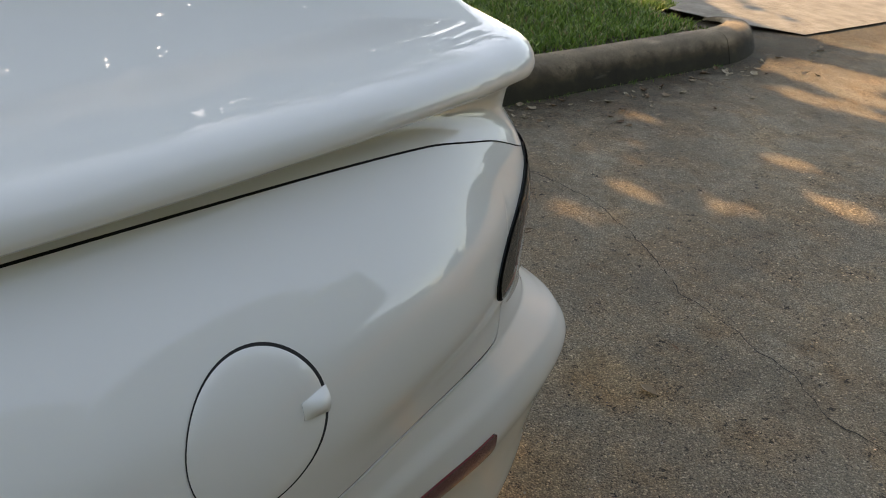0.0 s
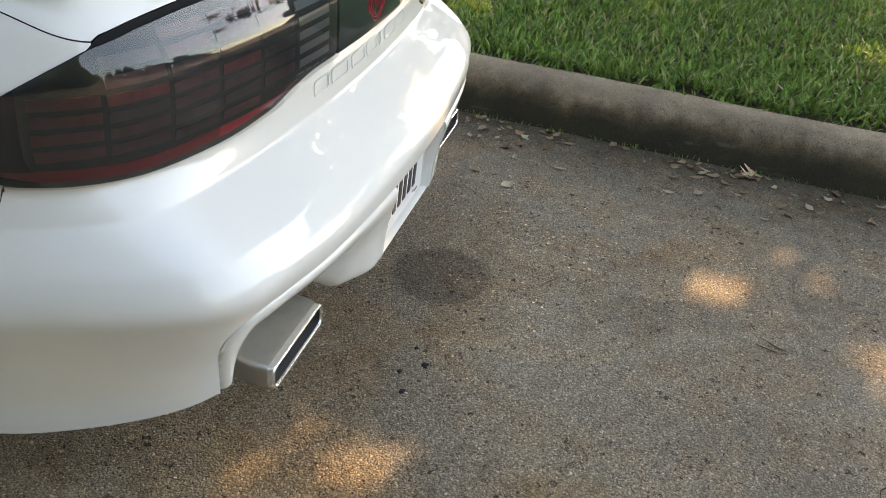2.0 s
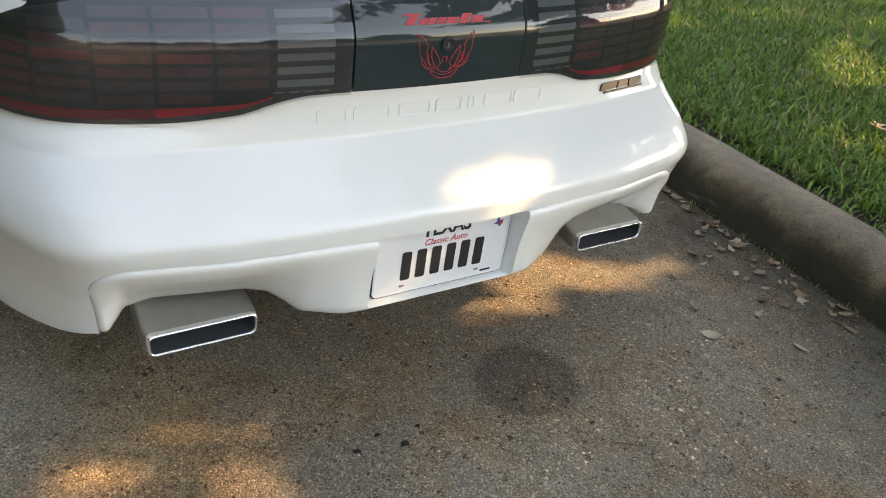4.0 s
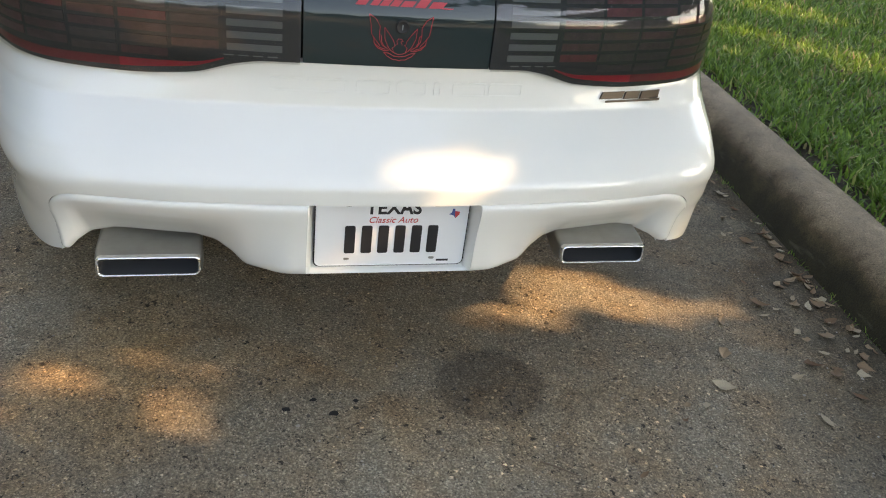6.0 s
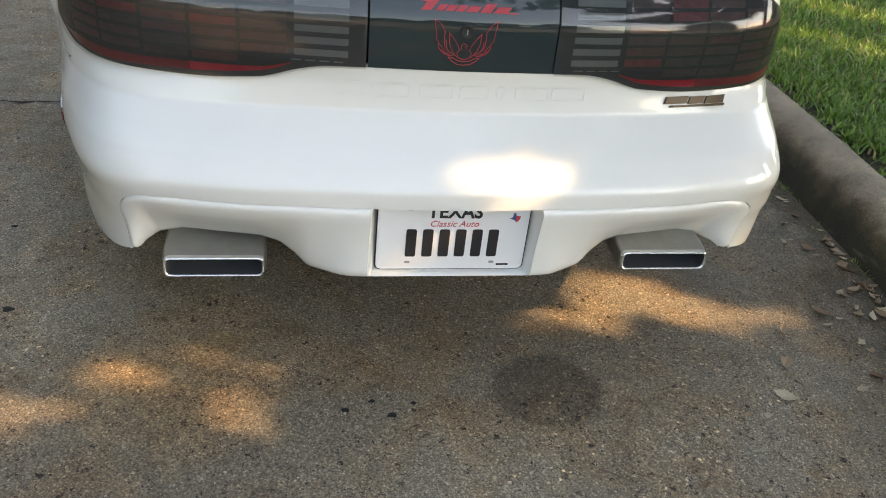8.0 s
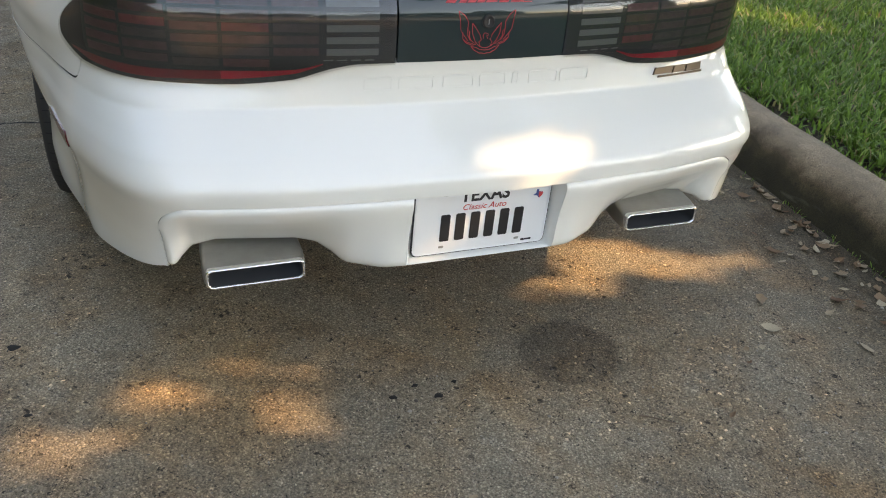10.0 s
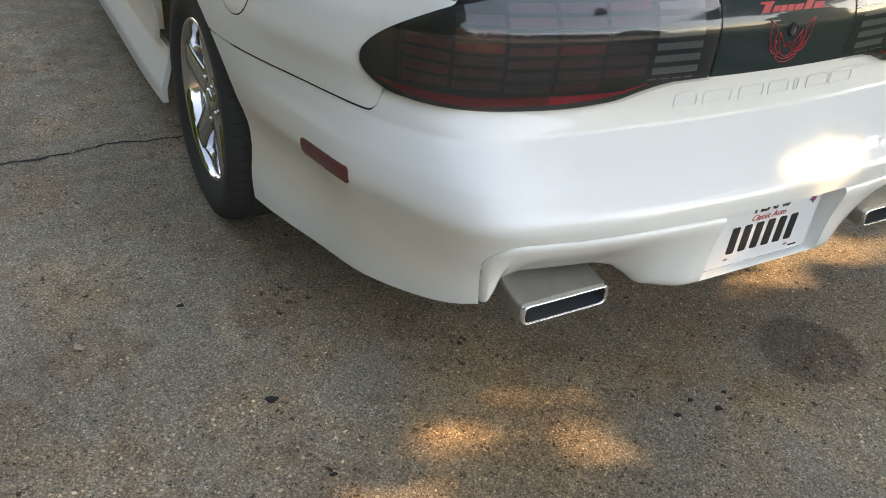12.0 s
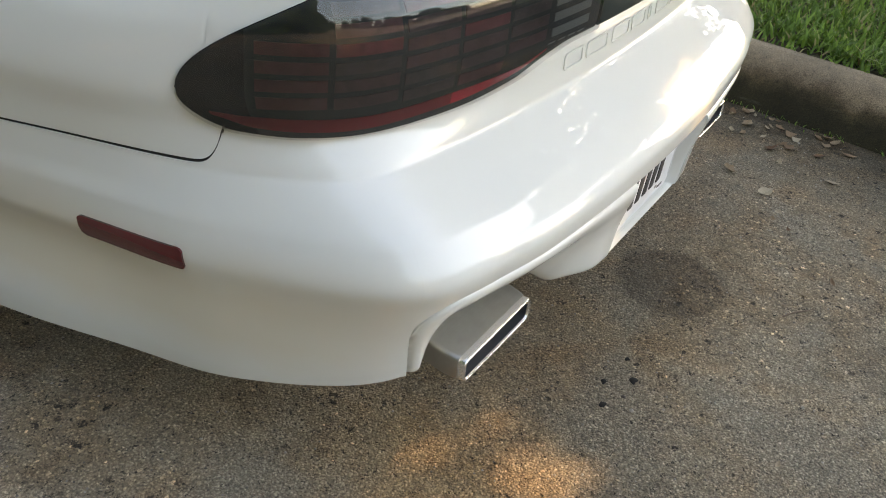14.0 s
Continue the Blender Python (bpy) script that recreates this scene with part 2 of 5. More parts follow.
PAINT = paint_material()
ROAD = road_material()
KERB = kerb_material()
SOIL = earth_material("dark_soil", (0.03, 0.024, 0.015), (0.075, 0.06, 0.035))
DRIVE = earth_material("pale_driveway_concrete", (0.21, 0.192, 0.165), (0.30, 0.278, 0.238), 9)
FARLAND = earth_material("far_lawn", (0.05, 0.085, 0.02), (0.09, 0.13, 0.035), 3)
GRASS = island_material("lawn_grass", ((0.0, (0.070, 0.130, 0.024)), (0.55, (0.130, 0.230, 0.038)), (0.88, (0.205, 0.33, 0.055)), (0.96, (0.33, 0.31, 0.14)), (1.0, (0.26, 0.19, 0.095))), 0.5, 0.3, 0.35)
FOLIAGE = island_material("oak_foliage", ((0.0, (0.04, 0.075, 0.018)), (0.6, (0.08, 0.13, 0.028)), (1.0, (0.12, 0.165, 0.04))), 0.5, 0.4, 0.5)
BARK = earth_material("oak_bark", (0.06, 0.05, 0.04), (0.16, 0.135, 0.11), 18)
LEAF = random_material("dry_leaf", ((0.0, (0.15, 0.085, 0.045)), (0.35, (0.26, 0.175, 0.10)), (0.75, (0.36, 0.29, 0.19)), (1.0, (0.47, 0.40, 0.28))))
OAKLEAF = random_material("dry_oak_leaf", ((0.0, (0.52, 0.36, 0.21)), (1.0, (0.58, 0.40, 0.24))))
TWIG = material("dry_twig", (0.17, 0.12, 0.08), 0.85)
def steel_material():
    m = material("brushed_stainless_steel", (0.78, 0.77, 0.74), 0.4, 0.85)
    n = Nodes(m)
    lines = n.noise(1.0, 5, at=n.make("Mapping", 0, i_0=n.coords(), i_3=(12.0, 500.0, 500.0)))
    n.set("Roughness", n.ramp(lines, (0.3, 0.30), (0.7, 0.48)))
    n.set("Base Color", n.mix(n.noise(30, 4), (0.30, 0.296, 0.275), (0.42, 0.412, 0.385)))
    return m


RUBBER = material("tyre_rubber", (0.042, 0.042, 0.041), 0.8, spec=0.2)
CHROME = material("chrome", (0.56, 0.56, 0.57), 0.11, 1.0)
STEEL = steel_material()
POLISH = material("polished_stainless_edge", (0.80, 0.79, 0.77), 0.22, 0.8)
SOOT = material("sooty_pipe_inside", (0.035, 0.038, 0.042), 0.7)
LINER = material("black_inner_liner", (0.018, 0.018, 0.018), 0.9)
TRIM = material("satin_black_trim", (0.025, 0.025, 0.026), 0.55, spec=0.25)
GLOSS = material("gloss_black_panel", (0.020, 0.032, 0.034), 0.3, coat=1.0, spec=0.1)
SMOKE = material("smoked_lens", (0.050, 0.055, 0.057), 0.6, spec=0.1)
DARKRED = random_material("dark_red_lens_cell", ((0.0, (0.060, 0.052, 0.053)), (0.6, (0.090, 0.050, 0.053)), (0.9, (0.120, 0.044, 0.050)), (1.0, (0.22, 0.040, 0.050))), 0.5)
RED = material("red_reflector", (0.28, 0.024, 0.032), 0.5, spec=0.2)
BRIGHTRED = material("bright_red_reflector", (0.62, 0.024, 0.05), 0.4, spec=0.3)
GREYCELL = material("clear_reversing_cell", (0.22, 0.23, 0.22), 0.5, spec=0.2)
GASKET = material("black_rubber_gasket", (0.020, 0.021, 0.022), 0.9, spec=0.05)
COVER = cover_material()
MARKER = material("dark_red_side_marker", (0.11, 0.008, 0.012), 0.25, coat=0.6)
REDVINYL = material("red_vinyl", (0.42, 0.030, 0.042), 0.45)
BRONZE = material("bronze_badge", (0.095, 0.072, 0.050), 0.42, 0.7)
PLATEWHITE = material("white_plate_enamel", (0.74, 0.75, 0.75), 0.35)
INK = material("black_plate_ink", (0.02, 0.02, 0.022), 0.4)
INKRED = material("red_plate_ink", (0.50, 0.05, 0.05), 0.4)
INKBLUE = material("blue_plate_ink", (0.05, 0.09, 0.26), 0.4)
GLASS = material("dark_tinted_glass", (0.02, 0.023, 0.023), 0.04, coat=1.0)
CRACK = material("dark_crack_filling", (0.018, 0.016, 0.014), 0.95)
GRIT = island_material("loose_grit", ((0.0, (0.07, 0.06, 0.05)), (0.6, (0.20, 0.175, 0.145)), (1.0, (0.42, 0.38, 0.32))), 0.85)


# ---- mesh helpers ----
def link(name, bm, mat, parent=None, label="", smooth=True):
    me = bpy.data.meshes.new(name)
    for fc in bm.faces:
        fc.smooth = smooth
    bm.to_mesh(me)
    bm.free()
    me.materials.append(mat)
    ob = new(name, me)
    ob.parent = parent
    if label:
        ob["label"] = label
    return ob


part = link


def empty(name, place=(0, 0, 0), **tags):
    ob = new(name)
    ob.empty_display_size = 0.1
    ob.location = place
    return tagged(ob, **tags)


def grid_mesh(pts, lip=0.0, inward=None):
    """A bmesh from an array of points (rows, columns, 3); lip turns its rim in by that much."""
    nu, nv = pts.shape[:2]
    bm = bmesh.new()
    vs = [[bm.verts.new(pts[i, j]) for j in range(nv)] for i in range(nu)]
    for i in range(nu - 1):
        for j in range(nv - 1):
            q = (vs[i][j], vs[i + 1][j], vs[i + 1][j + 1], vs[i][j + 1])
            if len({tuple(np.round(v.co, 6)) for v in q}) >= 3:
                bm.faces.new(q)
    bmesh.ops.remove_doubles(bm, verts=bm.verts, dist=1e-5)
    bm.normal_update()
    if inward is not None:
        c = bm.faces[:]
        away = sum(f_.normal.dot(f_.calc_center_median() - Vector(inward)) * f_.calc_area() for f_ in c)
        if away < 0:
            bmesh.ops.reverse_faces(bm, faces=c)
            bm.normal_update()
    if lip:
        rim = [e for e in bm.edges if e.is_boundary]
        normals = {v: v.normal.copy() for e in rim for v in e.verts}
        out = bmesh.ops.extrude_edge_only(bm, edges=rim)
        made = [v for v in out["geom"] if isinstance(v, bmesh.types.BMVert)]
        near = {tuple(np.round(v.co, 6)): n for v, n in normals.items()}
        for v in made:
            v.co -= near[tuple(np.round(v.co, 6))] * lip
        for e in rim:
            e.smooth = False
    return bm


def box_mesh(sx, sy, sz, bevel=0.0, segments=2, at=(0, 0, 0)):
    bm = bmesh.new()
    bmesh.ops.create_cube(bm, size=1)
    bmesh.ops.scale(bm, vec=(sx, sy, sz), verts=bm.verts)
    if bevel:
        bmesh.ops.bevel(bm, geom=bm.edges[:], offset=bevel, segments=segments, affect="EDGES", profile=0.5)
    bmesh.ops.translate(bm, vec=at, verts=bm.verts)
    return bm


def pchip(xs, ys):
    """A smooth curve through keys that never overshoots; works on arrays."""
    xs, ys = np.array(xs, float), np.array(ys, float)
    h = np.diff(xs)
    d = np.diff(ys) / h
    m = np.zeros(len(xs))
    for k in range(1, len(xs) - 1):
        if d[k - 1] * d[k] > 0:
            w1, w2 = 2 * h[k] + h[k - 1], h[k] + 2 * h[k - 1]
            m[k] = (w1 + w2) / (w1 / d[k - 1] + w2 / d[k])
    m[0], m[-1] = d[0], d[-1]

    def value(x):
        x = np.clip(np.asarray(x, float), xs[0], xs[-1])
        k = np.clip(np.searchsorted(xs, x) - 1, 0, len(h) - 1)
        t = (x - xs[k]) / h[k]
        return ((1 + 2 * t) * (1 - t) ** 2 * ys[k] + t * (1 - t) ** 2 * h[k] * m[k]
                + t * t * (3 - 2 * t) * ys[k + 1] + t * t * (t - 1) * h[k] * m[k + 1])

    return value


# ---- the car's skin: plan curves that change with height ----
HEIGHTS = (0.20, 0.29, 0.36, 0.40, 0.435, 0.48, 0.53, 0.565, 0.60, 0.65, 0.70, 0.77, 0.83, 0.88, 0.93)
COLUMNS = []


def column(xs, ys):
    xs = xs if isinstance(xs, tuple) else (xs,) * len(HEIGHTS)
    ys = ys if isinstance(ys, tuple) else (ys,) * len(HEIGHTS)
    # two more keys close about 0.60 keep the shelf's edge crisp
    k = HEIGHTS.index(0.60)
    keys = HEIGHTS[:k] + (0.594, 0.60, 0.607) + HEIGHTS[k + 1:]

    def crisp(v):
        return v[:k] + (v[k] + (v[k - 1] - v[k]) * 0.006 / 0.035, v[k], v[k] + (v[k + 1] - v[k]) * 0.007 / 0.05) + v[k + 1:]

    COLUMNS.append((pchip(keys, crisp(xs)), pchip(keys, crisp(ys))))


column(0.0, (0.036, 0.026, 0.018, 0.009, 0.000, -0.003, 0.037, 0.083, 0.128, 0.131, 0.1135, 0.1130, 0.135, 0.167, 0.217))
column(0.28, (0.047, 0.038, 0.031, 0.022, 0.012, 0.007, 0.046, 0.092, 0.137, 0.140, 0.1275, 0.1260, 0.147, 0.177, 0.227))
column(0.50, (0.082, 0.074, 0.068, 0.058, 0.043, 0.032, 0.065, 0.110, 0.157, 0.172, 0.1635, 0.1610, 0.183, 0.206, 0.256))
column((0.63, 0.645, 0.652, 0.660, 0.667, 0.675, 0.668, 0.660, 0.652, 0.652, 0.656, 0.657, 0.656, 0.64, 0.62),
       (0.15, 0.135, 0.13, 0.122, 0.112, 0.098, 0.120, 0.155, 0.195, 0.226, 0.222, 0.217, 0.234, 0.26, 0.31))
column((0.742, 0.757, 0.761, 0.765, 0.771, 0.780, 0.774, 0.762, 0.748, 0.743, 0.755, 0.750, 0.728, 0.705, 0.67),
       (0.34, 0.335, 0.33, 0.33, 0.33, 0.33, 0.33, 0.33, 0.33, 0.333, 0.345, 0.345, 0.347, 0.37, 0.41))
column((0.790, 0.798, 0.797, 0.800, 0.809, 0.824, 0.824, 0.818, 0.816, 0.824, 0.836, 0.826, 0.79, 0.75, 0.71), 0.53)
column((0.852, 0.858, 0.854, 0.855, 0.862, 0.875, 0.885, 0.89, 0.894, 0.898, 0.896, 0.88, 0.84, 0.79, 0.74), 0.82)
column((0.865, 0.875, 0.885, 0.89, 0.897, 0.905, 0.91, 0.914, 0.916, 0.916, 0.912, 0.90, 0.865, 0.82, 0.77), 1.20)
column((0.905, 0.90, 0.89, 0.885, 0.885, 0.888, 0.893, 0.898, 0.90, 0.902, 0.90, 0.885, 0.86, 0.83, 0.79), 1.70)
column((0.905, 0.90, 0.885, 0.88, 0.88, 0.882, 0.887, 0.892, 0.895, 0.897, 0.893, 0.88, 0.86, 0.83, 0.80), 2.50)
column((0.90, 0.895, 0.885, 0.88, 0.88, 0.882, 0.887, 0.892, 0.895, 0.897, 0.893, 0.88, 0.86, 0.83, 0.79), 3.30)
column((0.87, 0.88, 0.885, 0.89, 0.892, 0.895, 0.895, 0.895, 0.893, 0.89, 0.88, 0.84, 0.78, 0.74, 0.70), 4.00)
column((0.78, 0.79, 0.80, 0.80, 0.80, 0.80, 0.80, 0.79, 0.78, 0.75, 0.70, 0.66, 0.62, 0.60, 0.58), 4.45)
column((0.52, 0.53, 0.54, 0.54, 0.54, 0.54, 0.53, 0.52, 0.50, 0.46, 0.42, 0.40, 0.38, 0.36, 0.35),
       (4.70, 4.72, 4.73, 4.73, 4.73, 4.73, 4.72, 4.70, 4.67, 4.62, 4.55, 4.5, 4.45, 4.42, 4.40))
column(0.0, (4.80, 4.82, 4.83, 4.83, 4.83, 4.83, 4.82, 4.80, 4.77, 4.72, 4.65, 4.6, 4.55, 4.52, 4.50))


def skin(u, z):
    """The place on the car's left skin: u counts the columns from the middle of the tail round to the nose. x is to the car's right."""
    u, z = np.broadcast_arrays(np.asarray(u, float), np.asarray(z, float))
    last = len(COLUMNS) - 1
    u = np.clip(u, 0, last - 1e-6)
    k = np.floor(u).astype(int)
    t = u - k
    X = np.array([c[0](z) for c in COLUMNS])
    Y = np.array([c[1](z) for c in COLUMNS])
    X = np.concatenate([-X[1:2], X, -X[-2:-1]])
    Y = np.concatenate([Y[1:2], Y, Y[-2:-1]])

    def blend(A):
        a, b, c, d = (np.take_along_axis(A, (k + n)[None], 0)[0] for n in range(4))
        return 0.5 * (2 * b + (c - a) * t + (2 * a - 5 * b + 4 * c - d) * t * t + (3 * b - a - 3 * c + d) * t ** 3)

    return np.stack([-blend(X), blend(Y), z], -1)


def outward(u, z):
    e = 1e-3
    a, b = skin(u + e, z), skin(u - e, z)
    c, d = skin(u, z + e), skin(u, z - e)
    n = np.cross(c - d, a - b)
    n /= np.linalg.norm(n, axis=-1, keepdims=True)
    p = skin(u, z)
    out = p - np.array([0, 2.4, 0.5])
    return n * np.sign((n * out).sum(-1, keepdims=True))


def solve_u(axis, value, z, low, high):
    """u at which the skin reaches x (axis 0, counted to the left) or y (axis 1); both grow with u."""
    value, z = np.broadcast_arrays(np.asarray(value, float), np.asarray(z, float))
    lo, hi = np.full(z.shape, float(low)), np.full(z.shape, float(high))
    for _ in range(40):
        mid = (lo + hi) / 2
        p = skin(mid, z)
        got = -p[..., 0] if axis == 0 else p[..., 1]
        lo, hi = np.where(got < value, mid, lo), np.where(got < value, hi, mid)
    return (lo + hi) / 2


def u_x(x, z):
    return solve_u(0, x, z, 0, 4.2)


def u_y(y, z):
    return solve_u(1, y, z, 2, 11.5)


def mirrored(pts, side):
    if side < 0:
        return pts
    # the right-hand corner of the tail sits a little wider
    out = pts * np.array([-1, 1, 1])
    x, y, z = out[..., 0], out[..., 1], out[..., 2]
    out[..., 0] = x + (0.008 + 0.014 * np.clip((0.67 - z) / 0.08, 0, 1)) * np.clip((x - 0.58) / 0.12, 0, 1) * np.clip((0.9 - y) / 0.4, 0, 1)
    low = np.interp(z, (0.28, 0.40, 0.48, 0.58), (0.040, 0.036, 0.012, 0.0))
    out[..., 0] += low * np.clip((x - 0.60) / 0.10, 0, 1) * np.clip((0.9 - y) / 0.4, 0, 1)
    return out


REAR_AXLE, FRONT_AXLE, HUB = 1.185, 3.75, 0.325


def arch_top(y, axle, zc=0.30, ry=0.385, rz=0.395, n=2.6):
    r = np.clip(np.abs((np.asarray(y, float) - axle) / ry), 0, 1)
    return zc + rz * (1 - r ** n) ** (1 / n)


def arch_edge(z, axle, sign, zc=0.30, ry=0.385, rz=0.395, n=2.6):
    r = np.clip((np.asarray(z, float) - zc) / rz, 0, 0.999)
    return axle + sign * ry * (1 - r ** n) ** (1 / n)


# heights along the tail, by the distance from the middle
LAMP_LOW = pchip((0, 0.178, 0.25, 0.30, 0.375, 0.51, 0.62, 0.70, 0.743), (0.688, 0.688, 0.687, 0.678, 0.655, 0.646, 0.647, 0.651, 0.657))
LAMP_HIGH = pchip((0, 0.28, 0.48, 0.60, 0.659), (0.852, 0.849, 0.845, 0.836, 0.824))
CREASE = pchip((0, 0.3, 0.66), (0.451, 0.452, 0.447))
U_LS, U_TIP, U_TC = float(u_y(0.331, 0.657)), float(u_y(0.372, 0.706)), float(u_x(0.659, 0.824))
U_S1 = float(u_x(0.180, 0.69))
U_NOTCH = float(u_x(0.633, 0.30))
X_NOTCH = float(-skin(U_NOTCH, 0.40)[0])
SEAM = 0.606


def by_x(fn, u, z0):
    return fn(-skin(u, np.full(np.shape(u), z0))[..., 0])


def bumper_top(u):
    y = skin(u, np.full(np.shape(u), 0.64))[..., 1]
    return np.where(u < U_LS, by_x(LAMP_LOW, u, 0.66) - 0.001, SEAM + 0.045 * np.exp(-np.clip((y - 0.331) / 0.010, 0, 30) ** 1.3))


def seam_top(u):
    """The seam between quarter panel and deck lid."""
    y = skin(u, np.full(np.shape(u), 0.85))[..., 1]
    return pchip((0.20, 0.236, 0.33, 0.45, 0.65, 0.90, 1.3), (0.826, 0.828, 0.868, 0.893, 0.905, 0.910, 0.915))(y)


def crease_arc(x):
    """How far the crease bends down at the outer end of the valance."""
    return 0.068 * (1 - np.sqrt(np.clip(1 - np.clip((x - 0.578) / 0.0695, 0, 1) ** 2, 0, 1)))


def bumper_low(u):
    y = skin(u, np.full(np.shape(u), 0.27))[..., 1]
    x = -skin(u, np.full(np.shape(u), 0.40))[..., 0]
    skirt = pchip((0.13, 0.15, 0.20, 0.36, 0.52, 0.82), (0.296, 0.287, 0.273, 0.251, 0.237, 0.225))(y)
    return np.where(u < U_NOTCH, CREASE(x) - crease_arc(x * 0.6475 / X_NOTCH), skirt)


def bumper_mid(u):
    x = -skin(u, np.full(np.shape(u), 0.40))[..., 0]
    return CREASE(np.minimum(x, 0.648))


def loop_u(u, z, u_end):
    """Lets the rear edge of the bumper follow the wheel arch."""
    y = skin(np.full(np.shape(z), 6.0), z)[..., 1]
    ue = u_y(arch_edge(z, REAR_AXLE, -1), z)
    return np.where(u < 4, u, 4 + (u - 4) * (ue - 4) / (u_end - 4))


def spread(*marks):
    """Even steps between marks: (value, steps), ..., last value."""
    out = []
    for (a, n), b in zip(marks[:-1], [m[0] if isinstance(m, tuple) else m for m in marks[1:]]):
        out.extend(np.linspace(a, b, n, endpoint=False))
    return np.array(out + [marks[-1]])


def joined(*pieces):
    """One bmesh out of several, left unmerged."""
    whole = bmesh.new()
    for bm in pieces:
        me = bpy.data.meshes.new("piece")
        for fc in bm.faces:
            fc.smooth = True
        bm.to_mesh(me)
        bm.free()
        whole.from_mesh(me)
        bpy.data.meshes.remove(me)
    return whole


def build_bumper(car):
    def sheet(us, lo, mid, hi):
        z = np.concatenate([lo[:, None] + (mid - lo)[:, None] * np.linspace(0, 1, 16)[None, :-1], mid[:, None] + (hi - mid)[:, None] * np.linspace(0, 1, 60)[None]], 1)
        return skin(loop_u(np.repeat(us[:, None], z.shape[1], 1), z, 6.0), z)

    us = spread((0, 40), (float(u_x(0.60, 0.41)), 20), U_NOTCH - 1e-5)
    tail = sheet(us, bumper_low(us), np.maximum(bumper_mid(us), bumper_low(us)), bumper_top(us))
    us = spread((U_NOTCH + 1e-5, 30), (U_LS - 0.0004, 1), (U_LS, 14), (U_LS + 0.25, 24), 6.0)
    corner = sheet(us, bumper_low(us), bumper_mid(us), bumper_top(us))
    middle = np.concatenate([mirrored(tail, 1)[::-1], tail[1:]])
    inside = (0, 2.4, 0.45)
    bm = joined(grid_mesh(middle, 0.014, inside), grid_mesh(corner, 0.014, inside), grid_mesh(mirrored(corner, 1), 0.014, inside))
    return part("bumper_cover", bm, PAINT, car, "white painted wraparound bumper cover")


def valance_low(x):
    """Lower edge of the valance under the bumper, by distance from the middle: deep in the middle, raised over the tailpipes."""
    return pchip((0, 0.17, 0.260, 0.291, 0.322, 0.353, 0.45, 0.588, 0.614, 0.636, 0.645), (0.279, 0.279, 0.285, 0.303, 0.338, 0.356, 0.358, 0.353, 0.328, 0.300, 0.297))(x)


def sweep(x):
    """How far the valance's lower edge lies forward of its face."""
    return pchip((0, 0.20, 0.275, 0.337, 0.588, 0.614, 0.632), (0.0, 0.0, 0.030, 0.060, 0.060, 0.020, 0.0))(x)


